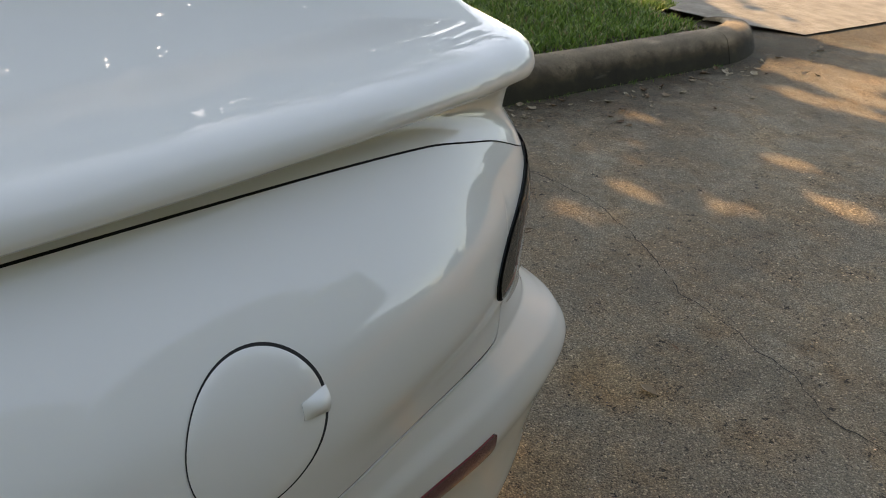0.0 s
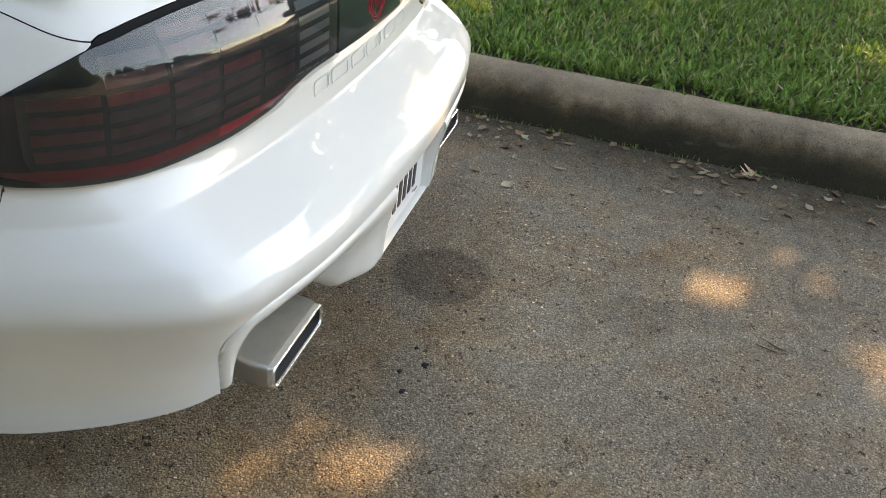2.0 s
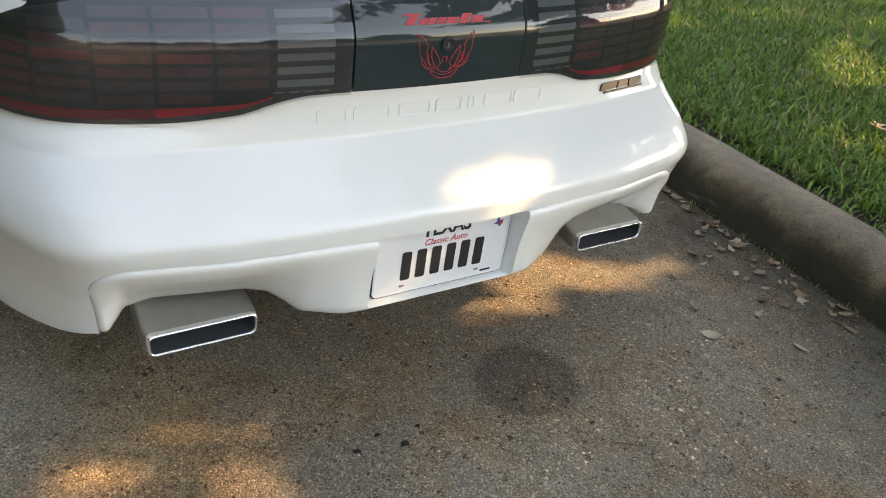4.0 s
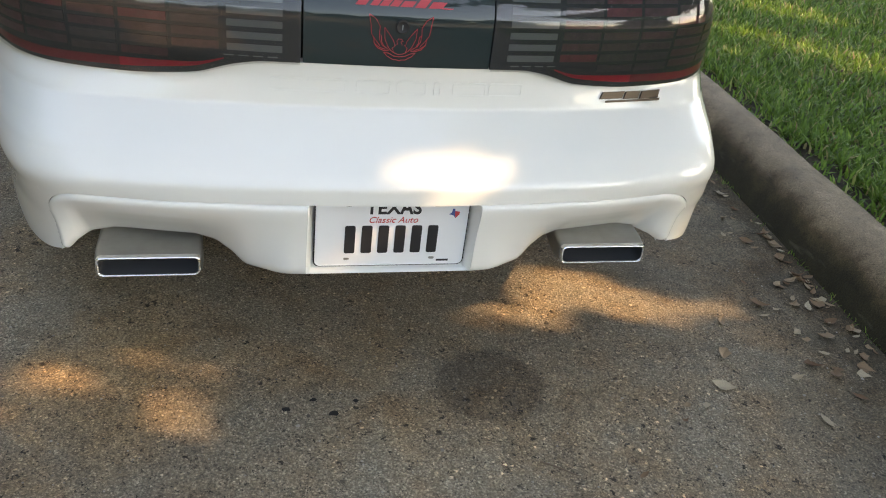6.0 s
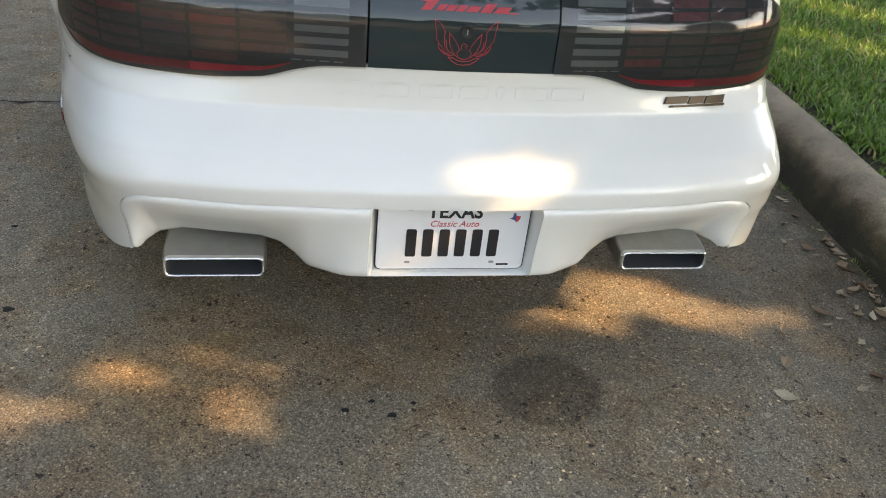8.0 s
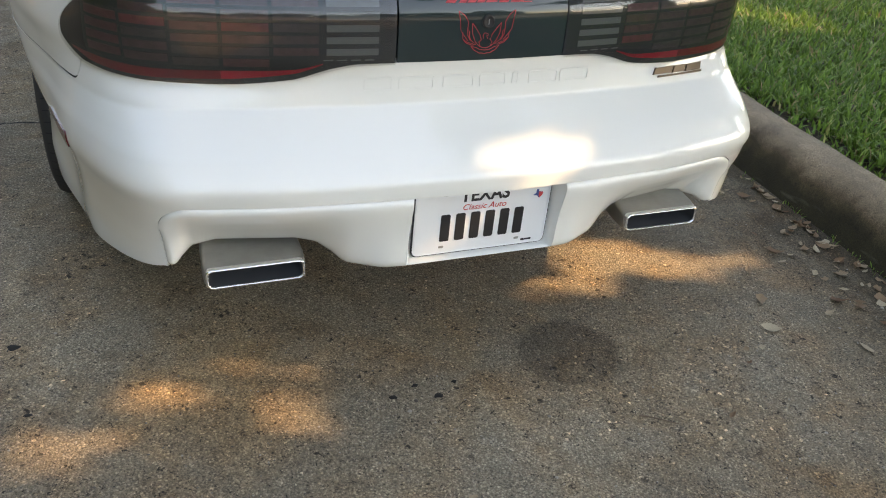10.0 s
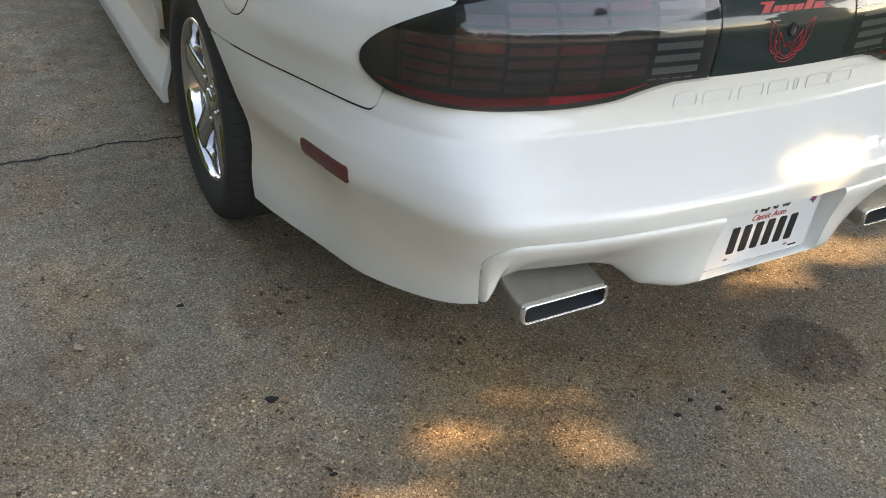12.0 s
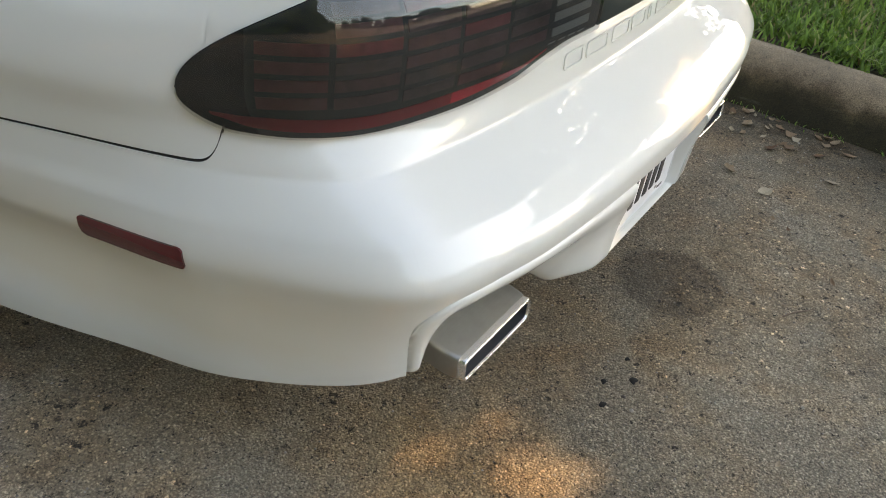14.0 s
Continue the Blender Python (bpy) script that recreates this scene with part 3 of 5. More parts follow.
def build_valance(car):
    """The recessed lower panel; its middle holds the plate's pocket."""
    for side in (-1, 1):
        us = spread((float(u_x(0.169, 0.40)), 24), (float(u_x(0.40, 0.40)), 14), (float(u_x(0.575, 0.40)), 30), U_NOTCH - 0.003)
        xs = -skin(us, np.full(us.shape, 0.34))[..., 0]
        xs = xs * 0.6455 / xs[-1]
        v = (1 - np.cos(np.pi * np.linspace(0, 1, 34))) / 2
        lo, hi = np.maximum(valance_low(xs) - 0.60 * sweep(xs), 0.279), bumper_low(us) - 0.0012
        z = lo[:, None] + (hi - lo)[:, None] * v[None]
        u = np.repeat(us[:, None], len(v), 1)
        p = skin(u, z)
        # the edge against the bumper, along which the panel dips behind a soft shoulder
        ends = np.linspace(lo[-1], hi[-1], 30)
        edge = np.concatenate([np.stack([-skin(us, hi)[:, 0], hi], 1), np.stack([-skin(np.full(30, us[-1]), ends)[:, 0], ends], 1)])
        near = np.sqrt(((np.stack([-p[..., 0], p[..., 2]], -1)[:, :, None] - edge[None, None]) ** 2).sum(-1)).min(-1)
        shoulder = 1 - np.sqrt(np.clip(1 - np.clip(1 - near / 0.013, 0, 1) ** 2, 0, 1))
        under = np.clip((xs - 0.33) / 0.06, 0, 1)[:, None] * np.clip((0.60 - xs) / 0.05, 0, 1)[:, None]
        inset = -0.006 + 0.010 * shoulder + 0.022 * under * np.clip(1 - v[None] / 0.7, 0, 1) ** 1.3 + 0.014 * (1 - np.sqrt(1 - np.clip(1 - v[None] / 0.14, 0, 1) ** 2))
        p = p - outward(u, z) * inset[..., None]
        # over the pipes the panel sweeps forward towards its lower edge
        p[..., 1] += sweep(xs)[:, None] * (1 - v[None]) ** 1.6
        # its lower edge rolls under and runs forward as the walls of the pipe tunnel
        under_rows = [p[:, :1] + np.array([0.0, dy, dz]) for dy, dz in ((0.16, 0.016), (0.05, 0.006), (0.012, 0.001))]
        p = np.concatenate(under_rows + [p], 1)
        part("valance", grid_mesh(mirrored(p, side), 0.01, (0, 2.4, 0.45)), PAINT, car)
    # pocket of the plate
    xs = np.array([-0.169, -0.165, -0.158, -0.1555, 0.1555, 0.158, 0.165, 0.169])
    depth = np.array([0.0, 0.004, 0.016, 0.02, 0.02, 0.016, 0.004, 0.0])
    zs = np.array([0.2815, 0.2822, 0.2832, 0.2845, 0.2865, 0.2885, 0.345, 0.40, 0.449])
    zdepth = np.array([0.0, 0.0, 0.0, 0.003, 0.014, 0.02, 0.02, 0.02, 0.02])
    tuck = np.array([0.013, 0.0075, 0.004, 0.0015, 0.0, 0.0, 0.0, 0.0, 0.0])
    p = np.zeros((len(xs), len(zs), 3))
    for i, x in enumerate(xs):
        for j, z in enumerate(zs):
            u = u_x(abs(x), z)
            q = skin(u, z)
            k = min(depth[i], zdepth[j]) / 0.02
            p[i, j] = (x, q[1] - 0.003 + tuck[j] + (0.054 - q[1]) * k, z)
    part("plate_pocket", grid_mesh(p, 0.005, (0, 2.4, 0.45)), PAINT, car)


def build_quarter(car, side):
    us = spread((U_TC + 0.02, 12), (U_LS - 0.02, 1), (U_LS + 0.006, 14), (U_LS + 0.25, 60), float(u_y(1.62, 0.7)))
    v = np.linspace(0, 1, 30)
    y = skin(us, np.full(us.shape, 0.65))[..., 1]
    below = np.where(us < U_LS, np.minimum(0.72, seam_top(us) - 0.03), bumper_top(us) + 0.0052)
    arch = np.where(np.abs(y - REAR_AXLE) < 0.385, arch_top(y, REAR_AXLE), 0.0)
    below = np.where(y > REAR_AXLE, np.maximum(arch, 0.40), np.maximum(below, arch))
    hi = seam_top(us) - 0.001
    z = below[:, None] + (hi - below)[:, None] * v[None]
    u = np.repeat(us[:, None], len(v), 1)
    p = skin(u, z)
    return part("quarter_panel", grid_mesh(mirrored(p, side), 0.014, (0, 2.4, 0.45)), PAINT, car)


def build_bumper_seam(car, side):
    us = np.linspace(U_LS + 0.03, 5.9, 80)
    top = bumper_top(us) + 0.002
    strip = np.stack([skin(us, top + k) - outward(us, top + k) * 0.0018 for k in (-0.008, 0.0, 0.008)], 1)
    part("seam_filler", grid_mesh(mirrored(strip, side)), LINER, car)


def build_side(car, side):
    """Door, rocker and front fender, out of the camera's near view."""
    for name, y0, y1, z0, z1 in (("side_skirt", 1.60, 3.34, 0.164, 0.335), ("door", 1.66, 3.05, 0.345, 0.91), ("front_fender", 3.06, 4.40, 0.345, 0.86)):
        ys = np.linspace(y0, y1, 60)
        v = np.linspace(0, 1, 16)
        lo = np.full(ys.shape, z0)
        if name == "front_fender":
            lo = np.maximum(lo, np.where(np.abs(ys - FRONT_AXLE) < 0.38, arch_top(ys, FRONT_AXLE), 0))
        hi = np.full(ys.shape, z1)
        if name == "front_fender":
            hi = pchip((3.0, 3.6, 4.4), (0.90, 0.86, 0.72))(ys)
        z = lo[:, None] + (hi - lo)[:, None] * v[None]
        u = u_y(np.repeat(ys[:, None], len(v), 1), np.maximum(z, 0.2))
        p = skin(u, np.maximum(z, 0.2))
        p[..., 2] = z
        if name == "side_skirt":
            p[..., 0] += 0.030 - 0.026 * np.clip((0.31 - z) / 0.10, 0, 1)
        part(name, grid_mesh(mirrored(p, side), 0.016, (0, 2.4, 0.45)), PAINT, car)


def build_front(car):
    us = np.linspace(12.0, 14.0, 40)
    z = np.linspace(0.20, 0.70, 20)[None] * np.ones((40, 1))
    left = skin(np.repeat(us[:, None], 20, 1), z)
    whole = np.concatenate([left, mirrored(left, 1)[::-1][1:]])
    part("front_bumper", grid_mesh(whole, 0.015, (0, 2.4, 0.45)), PAINT, car)


def build_liner(car):
    """Dark inner shell behind the panel gaps, and the underside."""
    us = np.concatenate([np.linspace(0, 5.95, 60), np.linspace(8.15, 13.9, 40)])
    for side in (-1, 1):
        for seg, lo in ((us[:60], 0.45), (us[60:], 0.36)):
            zs = np.linspace(lo, 0.885, 16)
            u, z = np.meshgrid(seg, zs, indexing="ij")
            p = skin(u, z) - outward(u, z) * 0.030
            part("inner_liner", grid_mesh(mirrored(p, side)), LINER, car)
    part("underbody", box_mesh(1.30, 4.2, 0.10, 0.03, at=(0, 2.45, 0.40)), LINER, car)
    for side in (-1, 1):
        part("wheel_well", box_mesh(0.10, 0.9, 0.50, 0.03, at=(side * 0.56, REAR_AXLE, 0.55)), LINER, car)
        part("wheel_well", box_mesh(0.30, 0.9, 0.03, 0.01, at=(side * 0.66, REAR_AXLE, 0.78)), LINER, car)


def lamp_edges(us):
    lo_end, hi_end = 0.7055, 0.7075
    lo = np.where(us < U_LS, by_x(LAMP_LOW, np.minimum(us, U_LS), 0.66), LAMP_LOW(0.743))
    r = np.clip((us - U_LS + 0.12) / (U_TIP - U_LS + 0.12), 0, 1)
    lo = lo + (lo_end - lo) * (1 - np.sqrt(np.clip(1 - r * r, 0, 1)))
    hi = by_x(LAMP_HIGH, np.minimum(us, U_TC), 0.83)
    r = np.clip((us - U_TC) / (U_TIP - U_TC), 0, 1)
    return lo, hi + (hi_end - hi) * (0.42 * r + 0.58 * (1 - np.sqrt(np.clip(1 - r * r, 0, 1))))


def lamp_grid(u0, u1, nu, nv, grow=0.0, top=0.0, rise=0.003, belly=0.0):
    """A patch of the tail-lamp lens in its own outline, from u0 to u1; the outer end closes in a round tip."""
    a = np.linspace(0, 1, nu)
    us = u0 + (u1 - u0) * (1 - (1 - a) ** 1.6)
    lo, hi = lamp_edges(us)
    v = np.linspace(0, 1, nv)
    ease = np.sqrt(1 - a ** 12)
    band = top * np.clip((U_TC + 0.06 - us) / 0.12, 0, 1)
    z = (lo - grow * ease)[:, None] + (hi - lo + (2 * grow + band) * ease)[:, None] * v[None]
    u = np.repeat(us[:, None], nv, 1)
    return skin(u, z) + outward(u, z) * (rise + belly * ease[:, None] * (1 - v[None]) ** 3)[..., None]


def build_lamp(car, side):
    lamp = part("tail_lamp", grid_mesh(mirrored(lamp_grid(U_S1 + 0.004, U_TIP, 60, 24, rise=0.0015), side), 0.012, (0, 2.4, 0.45)), SMOKE, car, "smoked dark tail lamp with dim red cells")
    part("clear_cover", grid_mesh(mirrored(lamp_grid(U_S1 + 0.004, U_TIP, 80, 30, rise=0.0052, belly=0.0035), side), 0.0, (0, 2.4, 0.45)), COVER, lamp, "glossy smoked plastic cover")
    part("gasket", grid_mesh(mirrored(lamp_grid(U_S1 + 0.005, U_TIP + 0.008, 60, 10, grow=0.0012, top=0.0085, rise=0.0004), side), 0.012, (0, 2.4, 0.45)), GASKET, lamp)
    return lamp


def build_tail_panel(car):
    xs = np.linspace(-0.1775, 0.1775, 41)
    v = np.linspace(0, 1, 16)
    z = (LAMP_LOW(np.abs(xs)))[:, None] + ((LAMP_HIGH(np.abs(xs)) - LAMP_LOW(np.abs(xs))))[:, None] * v[None] + 0.002
    u = u_x(np.repeat(np.abs(xs)[:, None], 16, 1), z)
    p = skin(u, z) + outward(u, z) * 0.004
    p[..., 0] = xs[:, None]
    return part("tail_panel", grid_mesh(p, 0.012, (0, 2.4, 0.45)), GLOSS, car, "gloss black panel between the lamps")


def build_spoiler(car):
    """Deck lid with its broad crowned spoiler: a rim that follows the tail's plan, and a crowned top."""
    us = spread((0, 40), (3.2, 30), (5.0, 20), 6.4)
    base_z = np.where(us < U_TC, by_x(LAMP_HIGH, np.minimum(us, U_TC), 0.83) + 0.011, seam_top(us) + 0.001)
    base = skin(us, base_z)
    nrm = outward(us, np.full(us.shape, 0.80))
    nrm[:, 2] = 0
    nrm /= np.linalg.norm(nrm, axis=1, keepdims=True)
    y = base[:, 1]
    edge_out = pchip((0.13, 0.17, 0.20, 0.245, 0.30, 0.45, 0.8, 1.2), (-0.055, -0.040, -0.020, 0.004, 0.014, 0.022, 0.030, 0.03))(y)
    edge_z = pchip((0.13, 0.16, 0.19, 0.24, 0.30, 0.5, 0.9, 1.2), (0.990, 0.978, 0.958, 0.942, 0.940, 0.938, 0.932, 0.930))(y)
    rows = []
    # from the seam in under the lip, out along its underside, and over its rolled edge
    for out, k in ((0.0, 0.0), (-0.010, 0.18), (-0.030, 0.45), (-0.026, 0.70)):
        rows.append((np.full(us.shape, out), base_z + (edge_z - base_z) * k))
    for w, k in ((0.55, 0.90), (0.94, 0.965)):
        rows.append((-0.026 + (edge_out + 0.026) * w, base_z + (edge_z - base_z) * k))
    for inset, dz in ((0.0, 0.003), (0.0, 0.009), (0.003, 0.018), (0.009, 0.027), (0.019, 0.035), (0.033, 0.041), (0.052, 0.045)):
        rows.append((edge_out - inset, edge_z + dz))
    rows = [np.column_stack([(base + nrm * out[:, None])[:, :2], zz]) for out, zz in rows]
    rim = np.stack(rows, 1)
    whole = np.concatenate([mirrored(rim, 1)[::-1], rim[1:]])
    for side in (-1, 1):
        strip = np.stack([skin(us[30:], seam_top(us[30:]) + k) - outward(us[30:], seam_top(us[30:]) + k) * 0.007 for k in (-0.012, 0.0, 0.012)], 1)
        part("seam_filler", grid_mesh(mirrored(strip, side)), LINER, car)
    part("spoiler_rim", grid_mesh(whole, 0.0, (0, 0.9, 0.94)), PAINT, car)
    last = rim[:, -1]
    s = np.sin(np.linspace(-1, 1, 141) * math.pi / 2)
    cap = np.zeros((len(us), len(s), 3))
    cap[..., 0] = -last[:, None, 0] * -s[None] * -1
    cap[..., 1] = last[:, None, 1]
    crown = 0.075 * np.clip(-last[:, 0] / 0.55, 0, 1) ** 0.8
    cap[..., 2] = last[:, None, 2] + crown[:, None] * (1 - np.abs(s[None]) ** 2.2)
    # the deck lies in a shallow dish inside the flared lip
    rear = np.interp(np.abs(cap[..., 0]), -last[:, 0], last[:, 1])
    inside = np.minimum(-last[:, None, 0] - np.abs(cap[..., 0]), cap[..., 1] - rear)
    ease = np.clip((inside - 0.01) / 0.13, 0, 1)
    cap[..., 2] -= 0.018 * ease * ease * (3 - 2 * ease)
    part("spoiler_top", grid_mesh(cap, 0.0, (0, 0.6, 0.5)), PAINT, car)


def build_top(car):
    """Hatch glass, roof, windscreen and bonnet: never seen by the camera from near, kept simple."""
    def strip(name, keys, mat, crown):
        ys = np.linspace(keys[0][0], keys[-1][0], 24)
        zz = pchip([k[0] for k in keys], [k[1] for k in keys])(ys)
        ww = pchip([k[0] for k in keys], [k[2] for k in keys])(ys)
        s = np.linspace(-1, 1, 21)
        p = np.zeros((24, 21, 3))
        p[..., 0] = ww[:, None] * s[None]
        p[..., 1] = ys[:, None]
        p[..., 2] = zz[:, None] + crown * (1 - np.abs(s[None]) ** 2.2)
        part(name, grid_mesh(p, 0.015, (0, (keys[0][0] + keys[-1][0]) / 2, 0.3)), mat, car)

    strip("hatch_glass", ((1.02, 0.965, 0.66), (1.4, 1.08, 0.60), (1.85, 1.20, 0.55)), GLASS, 0.05)
    strip("roof", ((1.86, 1.20, 0.55), (2.3, 1.235, 0.54), (2.75, 1.20, 0.56)), PAINT, 0.03)
    strip("windscreen", ((2.76, 1.20, 0.56), (3.1, 1.06, 0.64), (3.5, 0.90, 0.72)), GLASS, 0.04)
    strip("bonnet", ((3.51, 0.89, 0.74), (4.0, 0.83, 0.72), (4.45, 0.72, 0.60)), PAINT, 0.05)
    for side in (-1, 1):
        ys = np.linspace(1.1, 3.3, 30)
        top = pchip((1.1, 1.85, 2.75, 3.3), (0.97, 1.20, 1.20, 0.97))(ys)
        wid = pchip((1.1, 1.85, 2.75, 3.3), (0.68, 0.56, 0.56, 0.68))(ys)
        p = np.zeros((30, 2, 3))
        p[:, 0] = np.stack([side * np.full(30, 0.795), ys, np.full(30, 0.905)], 1)
        p[:, 1] = np.stack([side * wid, ys, top], 1)
        part("side_glass", grid_mesh(p, 0.01, (0, 2.2, 0.8)), GLASS, car)


def build_fuel_door(car, side=-1):
    cy, cz, r = 0.758, 0.7495, 0.0680
    a = np.linspace(0, 2 * np.pi, 65)

    def disc(radii, lift, back=0.0):
        yy = cy - back + np.cos(a)[:, None] * radii[None] * 1.03
        zz = cz + np.sin(a)[:, None] * radii[None] * 0.98
        u = u_y(yy, zz)
        return skin(u, zz) + outward(u, zz) * lift[None, :, None]

    door = part("fuel_door", grid_mesh(disc(np.array([0.0, 0.4, 0.8, 0.97, 1.0]) * r, np.array([0.0016, 0.0016, 0.0016, 0.0015, 0.0008])), 0.004, (0, 2.4, 0.45)), PAINT, car, "round white fuel door")
    part("fuel_door_gap", grid_mesh(disc(np.array([0.96, 1.034]) * r, np.array([0.0004, 0.0004]), 0.0014)), LINER, car)
    # finger notch on its rear edge
    rows = []
    for k in np.linspace(0, 1, 9):
        h = 0.0075 * math.sin(math.pi * min(1.0, k * 0.75 + 0.02)) ** 1.3
        row = []
        for q in np.linspace(-1, 1, 13):
            yy, zz = cy - r * (1.06 - 0.42 * (1 - k)), cz + q * (0.013 - 0.005 * (1 - k))
            u = u_y(yy, zz)
            row.append(skin(u, zz) + outward(u, zz) * (0.0026 + h * (1 - q * q) ** 1.2))
        rows.append(row)
    part("finger_notch", grid_mesh(np.array(rows), 0.004, (0, 2.4, 0.45)), PAINT, door)


def build_marker(car, side):
    ys = 0.452 + 0.082 * np.sin(np.linspace(-1, 1, 31) * math.pi / 2)
    z = np.linspace(0.457, 0.492, 8)
    yy, zz = np.meshgrid(ys, z, indexing="ij")
    end = np.abs((yy - 0.452) / 0.082)
    zz = 0.4745 + (zz - 0.4745) * np.sqrt(1 - 0.55 * np.clip((end - 0.90) / 0.10, 0, 1) ** 2.5)
    u = u_y(yy, zz)
    p = skin(u, zz) + outward(u, zz) * 0.003
    part("side_marker", grid_mesh(mirrored(p, side), 0.006, (0, 2.4, 0.45)), MARKER, car, "dark red side marker lens")


def build_wheel(car, axle, side):
    w = empty("wheel", (side * 0.768, axle, HUB))
    w.parent = car
    prof = [(-0.10, 0.215), (-0.115, 0.25), (-0.118, 0.285), (-0.108, 0.312), (-0.09, 0.323), (-0.045, 0.3255), (0.0, 0.326), (0.045, 0.3255), (0.09, 0.323), (0.108, 0.312), (0.118, 0.285), (0.115, 0.25), (0.10, 0.215)]
    a = np.linspace(0, 2 * np.pi, 73)
    p = np.array([[(x, r * math.cos(t), r * math.sin(t)) for x, r in prof] for t in a])
    part("tyre", grid_mesh(p, 0, (0, 0, 0)), RUBBER, w)
    prof = [(-0.09, 0.205), (0.02, 0.195), (0.085, 0.200), (0.100, 0.207), (0.104, 0.213), (0.100, 0.217)]
    p = np.array([[(side * x, r * math.cos(t), r * math.sin(t)) for x, r in prof] for t in a])
    part("rim", grid_mesh(p), CHROME, w)
    for k in range(5):
        t = k * 2 * math.pi / 5 + 0.35
        rows = []
        for r, wd, x in ((0.012, 0.010, 0.079), (0.05, 0.040, 0.080), (0.085, 0.043, 0.082), (0.125, 0.039, 0.086), (0.165, 0.038, 0.090), (0.190, 0.041, 0.092), (0.207, 0.048, 0.091)):
            rows.append([(side * a, r * math.cos(t) - o * math.sin(t), r * math.sin(t) + o * math.cos(t))
                         for a, o in ((x - 0.055, -wd * 0.9), (x - 0.012, -wd), (x - 0.003, -wd * 0.92), (x, -wd * 0.75), (x + 0.002, 0), (x, wd * 0.75), (x - 0.003, wd * 0.92), (x - 0.012, wd), (x - 0.055, wd * 0.9))])
        part("spoke", grid_mesh(np.array(rows)), CHROME, w)
        tn = t + math.pi / 5
        cy_, cz_ = 0.058 * math.cos(tn), 0.058 * math.sin(tn)
        nut = np.array([[(side * x, cy_ + r * math.cos(a_), cz_ + r * math.sin(a_)) for x, r in ((0.05, 0.0105), (0.0845, 0.0100), (0.0865, 0.007), (0.087, 0.0))] for a_ in np.linspace(0, 2 * math.pi, 13)])
        part("wheel_nut", grid_mesh(nut), CHROME, w)
    hub = np.array([[(side * x, r * math.cos(t), r * math.sin(t)) for x, r in ((0.0, 0.092), (0.074, 0.090), (0.079, 0.086), (0.081, 0.078), (0.0815, 0.0))] for t in np.linspace(0, 2 * np.pi, 41)])
    part("hub_face", grid_mesh(hub), CHROME, w)
    for g in (-0.062, -0.021, 0.021, 0.062):
        ring = np.array([[(x, r * math.cos(t), r * math.sin(t)) for x, r in ((g - 0.005, 0.3262), (g + 0.005, 0.3262))] for t in a])
        part("tread_groove", grid_mesh(ring), LINER, w)
    if axle == REAR_AXLE and side < 0:
        for sx in (-1, 1):
            first = part("tread_cut", grid_mesh(np.array([[(sx * x, r * math.cos(q), r * math.sin(q)) for x, r, q in ((0.066, 0.3264, -0.02 + o), (0.09, 0.3244, o), (0.106, 0.3150, 0.006 + o))] for o in (-0.005, 0.005)])), LINER, w)
            for k in range(1, 64):
                ob = new("tread_cut", first.data)
                ob.parent = w
                ob.rotation_euler = (k * 2 * math.pi / 64, 0, 0)
    p = np.array([[(side * x, r * math.cos(t), r * math.sin(t)) for x, r in ((0.05, 0.034), (0.084, 0.033), (0.088, 0.028), (0.089, 0.0))] for t in np.linspace(0, 2 * np.pi, 33)])
    part("centre_cap", grid_mesh(p), CHROME, w)
    p = np.array([[(side * -0.02, r * math.cos(t), r * math.sin(t)) for r in (0.0, 0.2)] for t in np.linspace(0, 2 * np.pi, 33)])
    part("brake_disc", grid_mesh(p), TRIM, w)
    return w


def build_pipe(car, side):
    cx, cz = (-0.469, 0.285) if side < 0 else (0.481, 0.296)
    hw, hh, rad = 0.0975, 0.0215, 0.010
    def ring(y, sx, sz, dz=0.0):
        out = []
        for qx, qz, a0 in ((1, 1, 0), (-1, 1, 90), (-1, -1, 180), (1, -1, 270)):
            for k in range(5):
                t = radians(a0 + k * 22.5)
                out.append((cx + qx * (hw * sx - rad) + rad * math.cos(t), y, cz + dz + qz * (hh * sz - rad) + rad * math.sin(t)))
        return out + out[:1]
    ys = ((0.30, 0.88, 1.25, 0.025), (0.18, 1.00, 1.22, 0.013), (0.105, 1.04, 1.12, 0.003), (0.084, 1.03, 1.06, 0.0005), (0.078, 1.0, 1.0, 0.0))
    pipe = part("tailpipe", grid_mesh(np.array([ring(*r) for r in ys])), STEEL, car, "brushed steel rectangular tailpipe tip")
    part("lip", grid_mesh(np.array([ring(0.078, 1, 1), ring(0.069, 1.005, 1.02), ring(0.0645, 0.985, 0.94), ring(0.0655, 0.962, 0.86), ring(0.0685, 0.95, 0.82)])), POLISH, pipe)
    part("bore", grid_mesh(np.array([ring(0.0683, 0.952, 0.825), ring(0.20, 0.93, 0.85, 0.012), ring(0.205, 0.1, 0.5, 0.014)])), SOOT, pipe)
    return pipe


# ---- setting ----
def kerb_x(y):
    return 1.308 + 0.092 * y


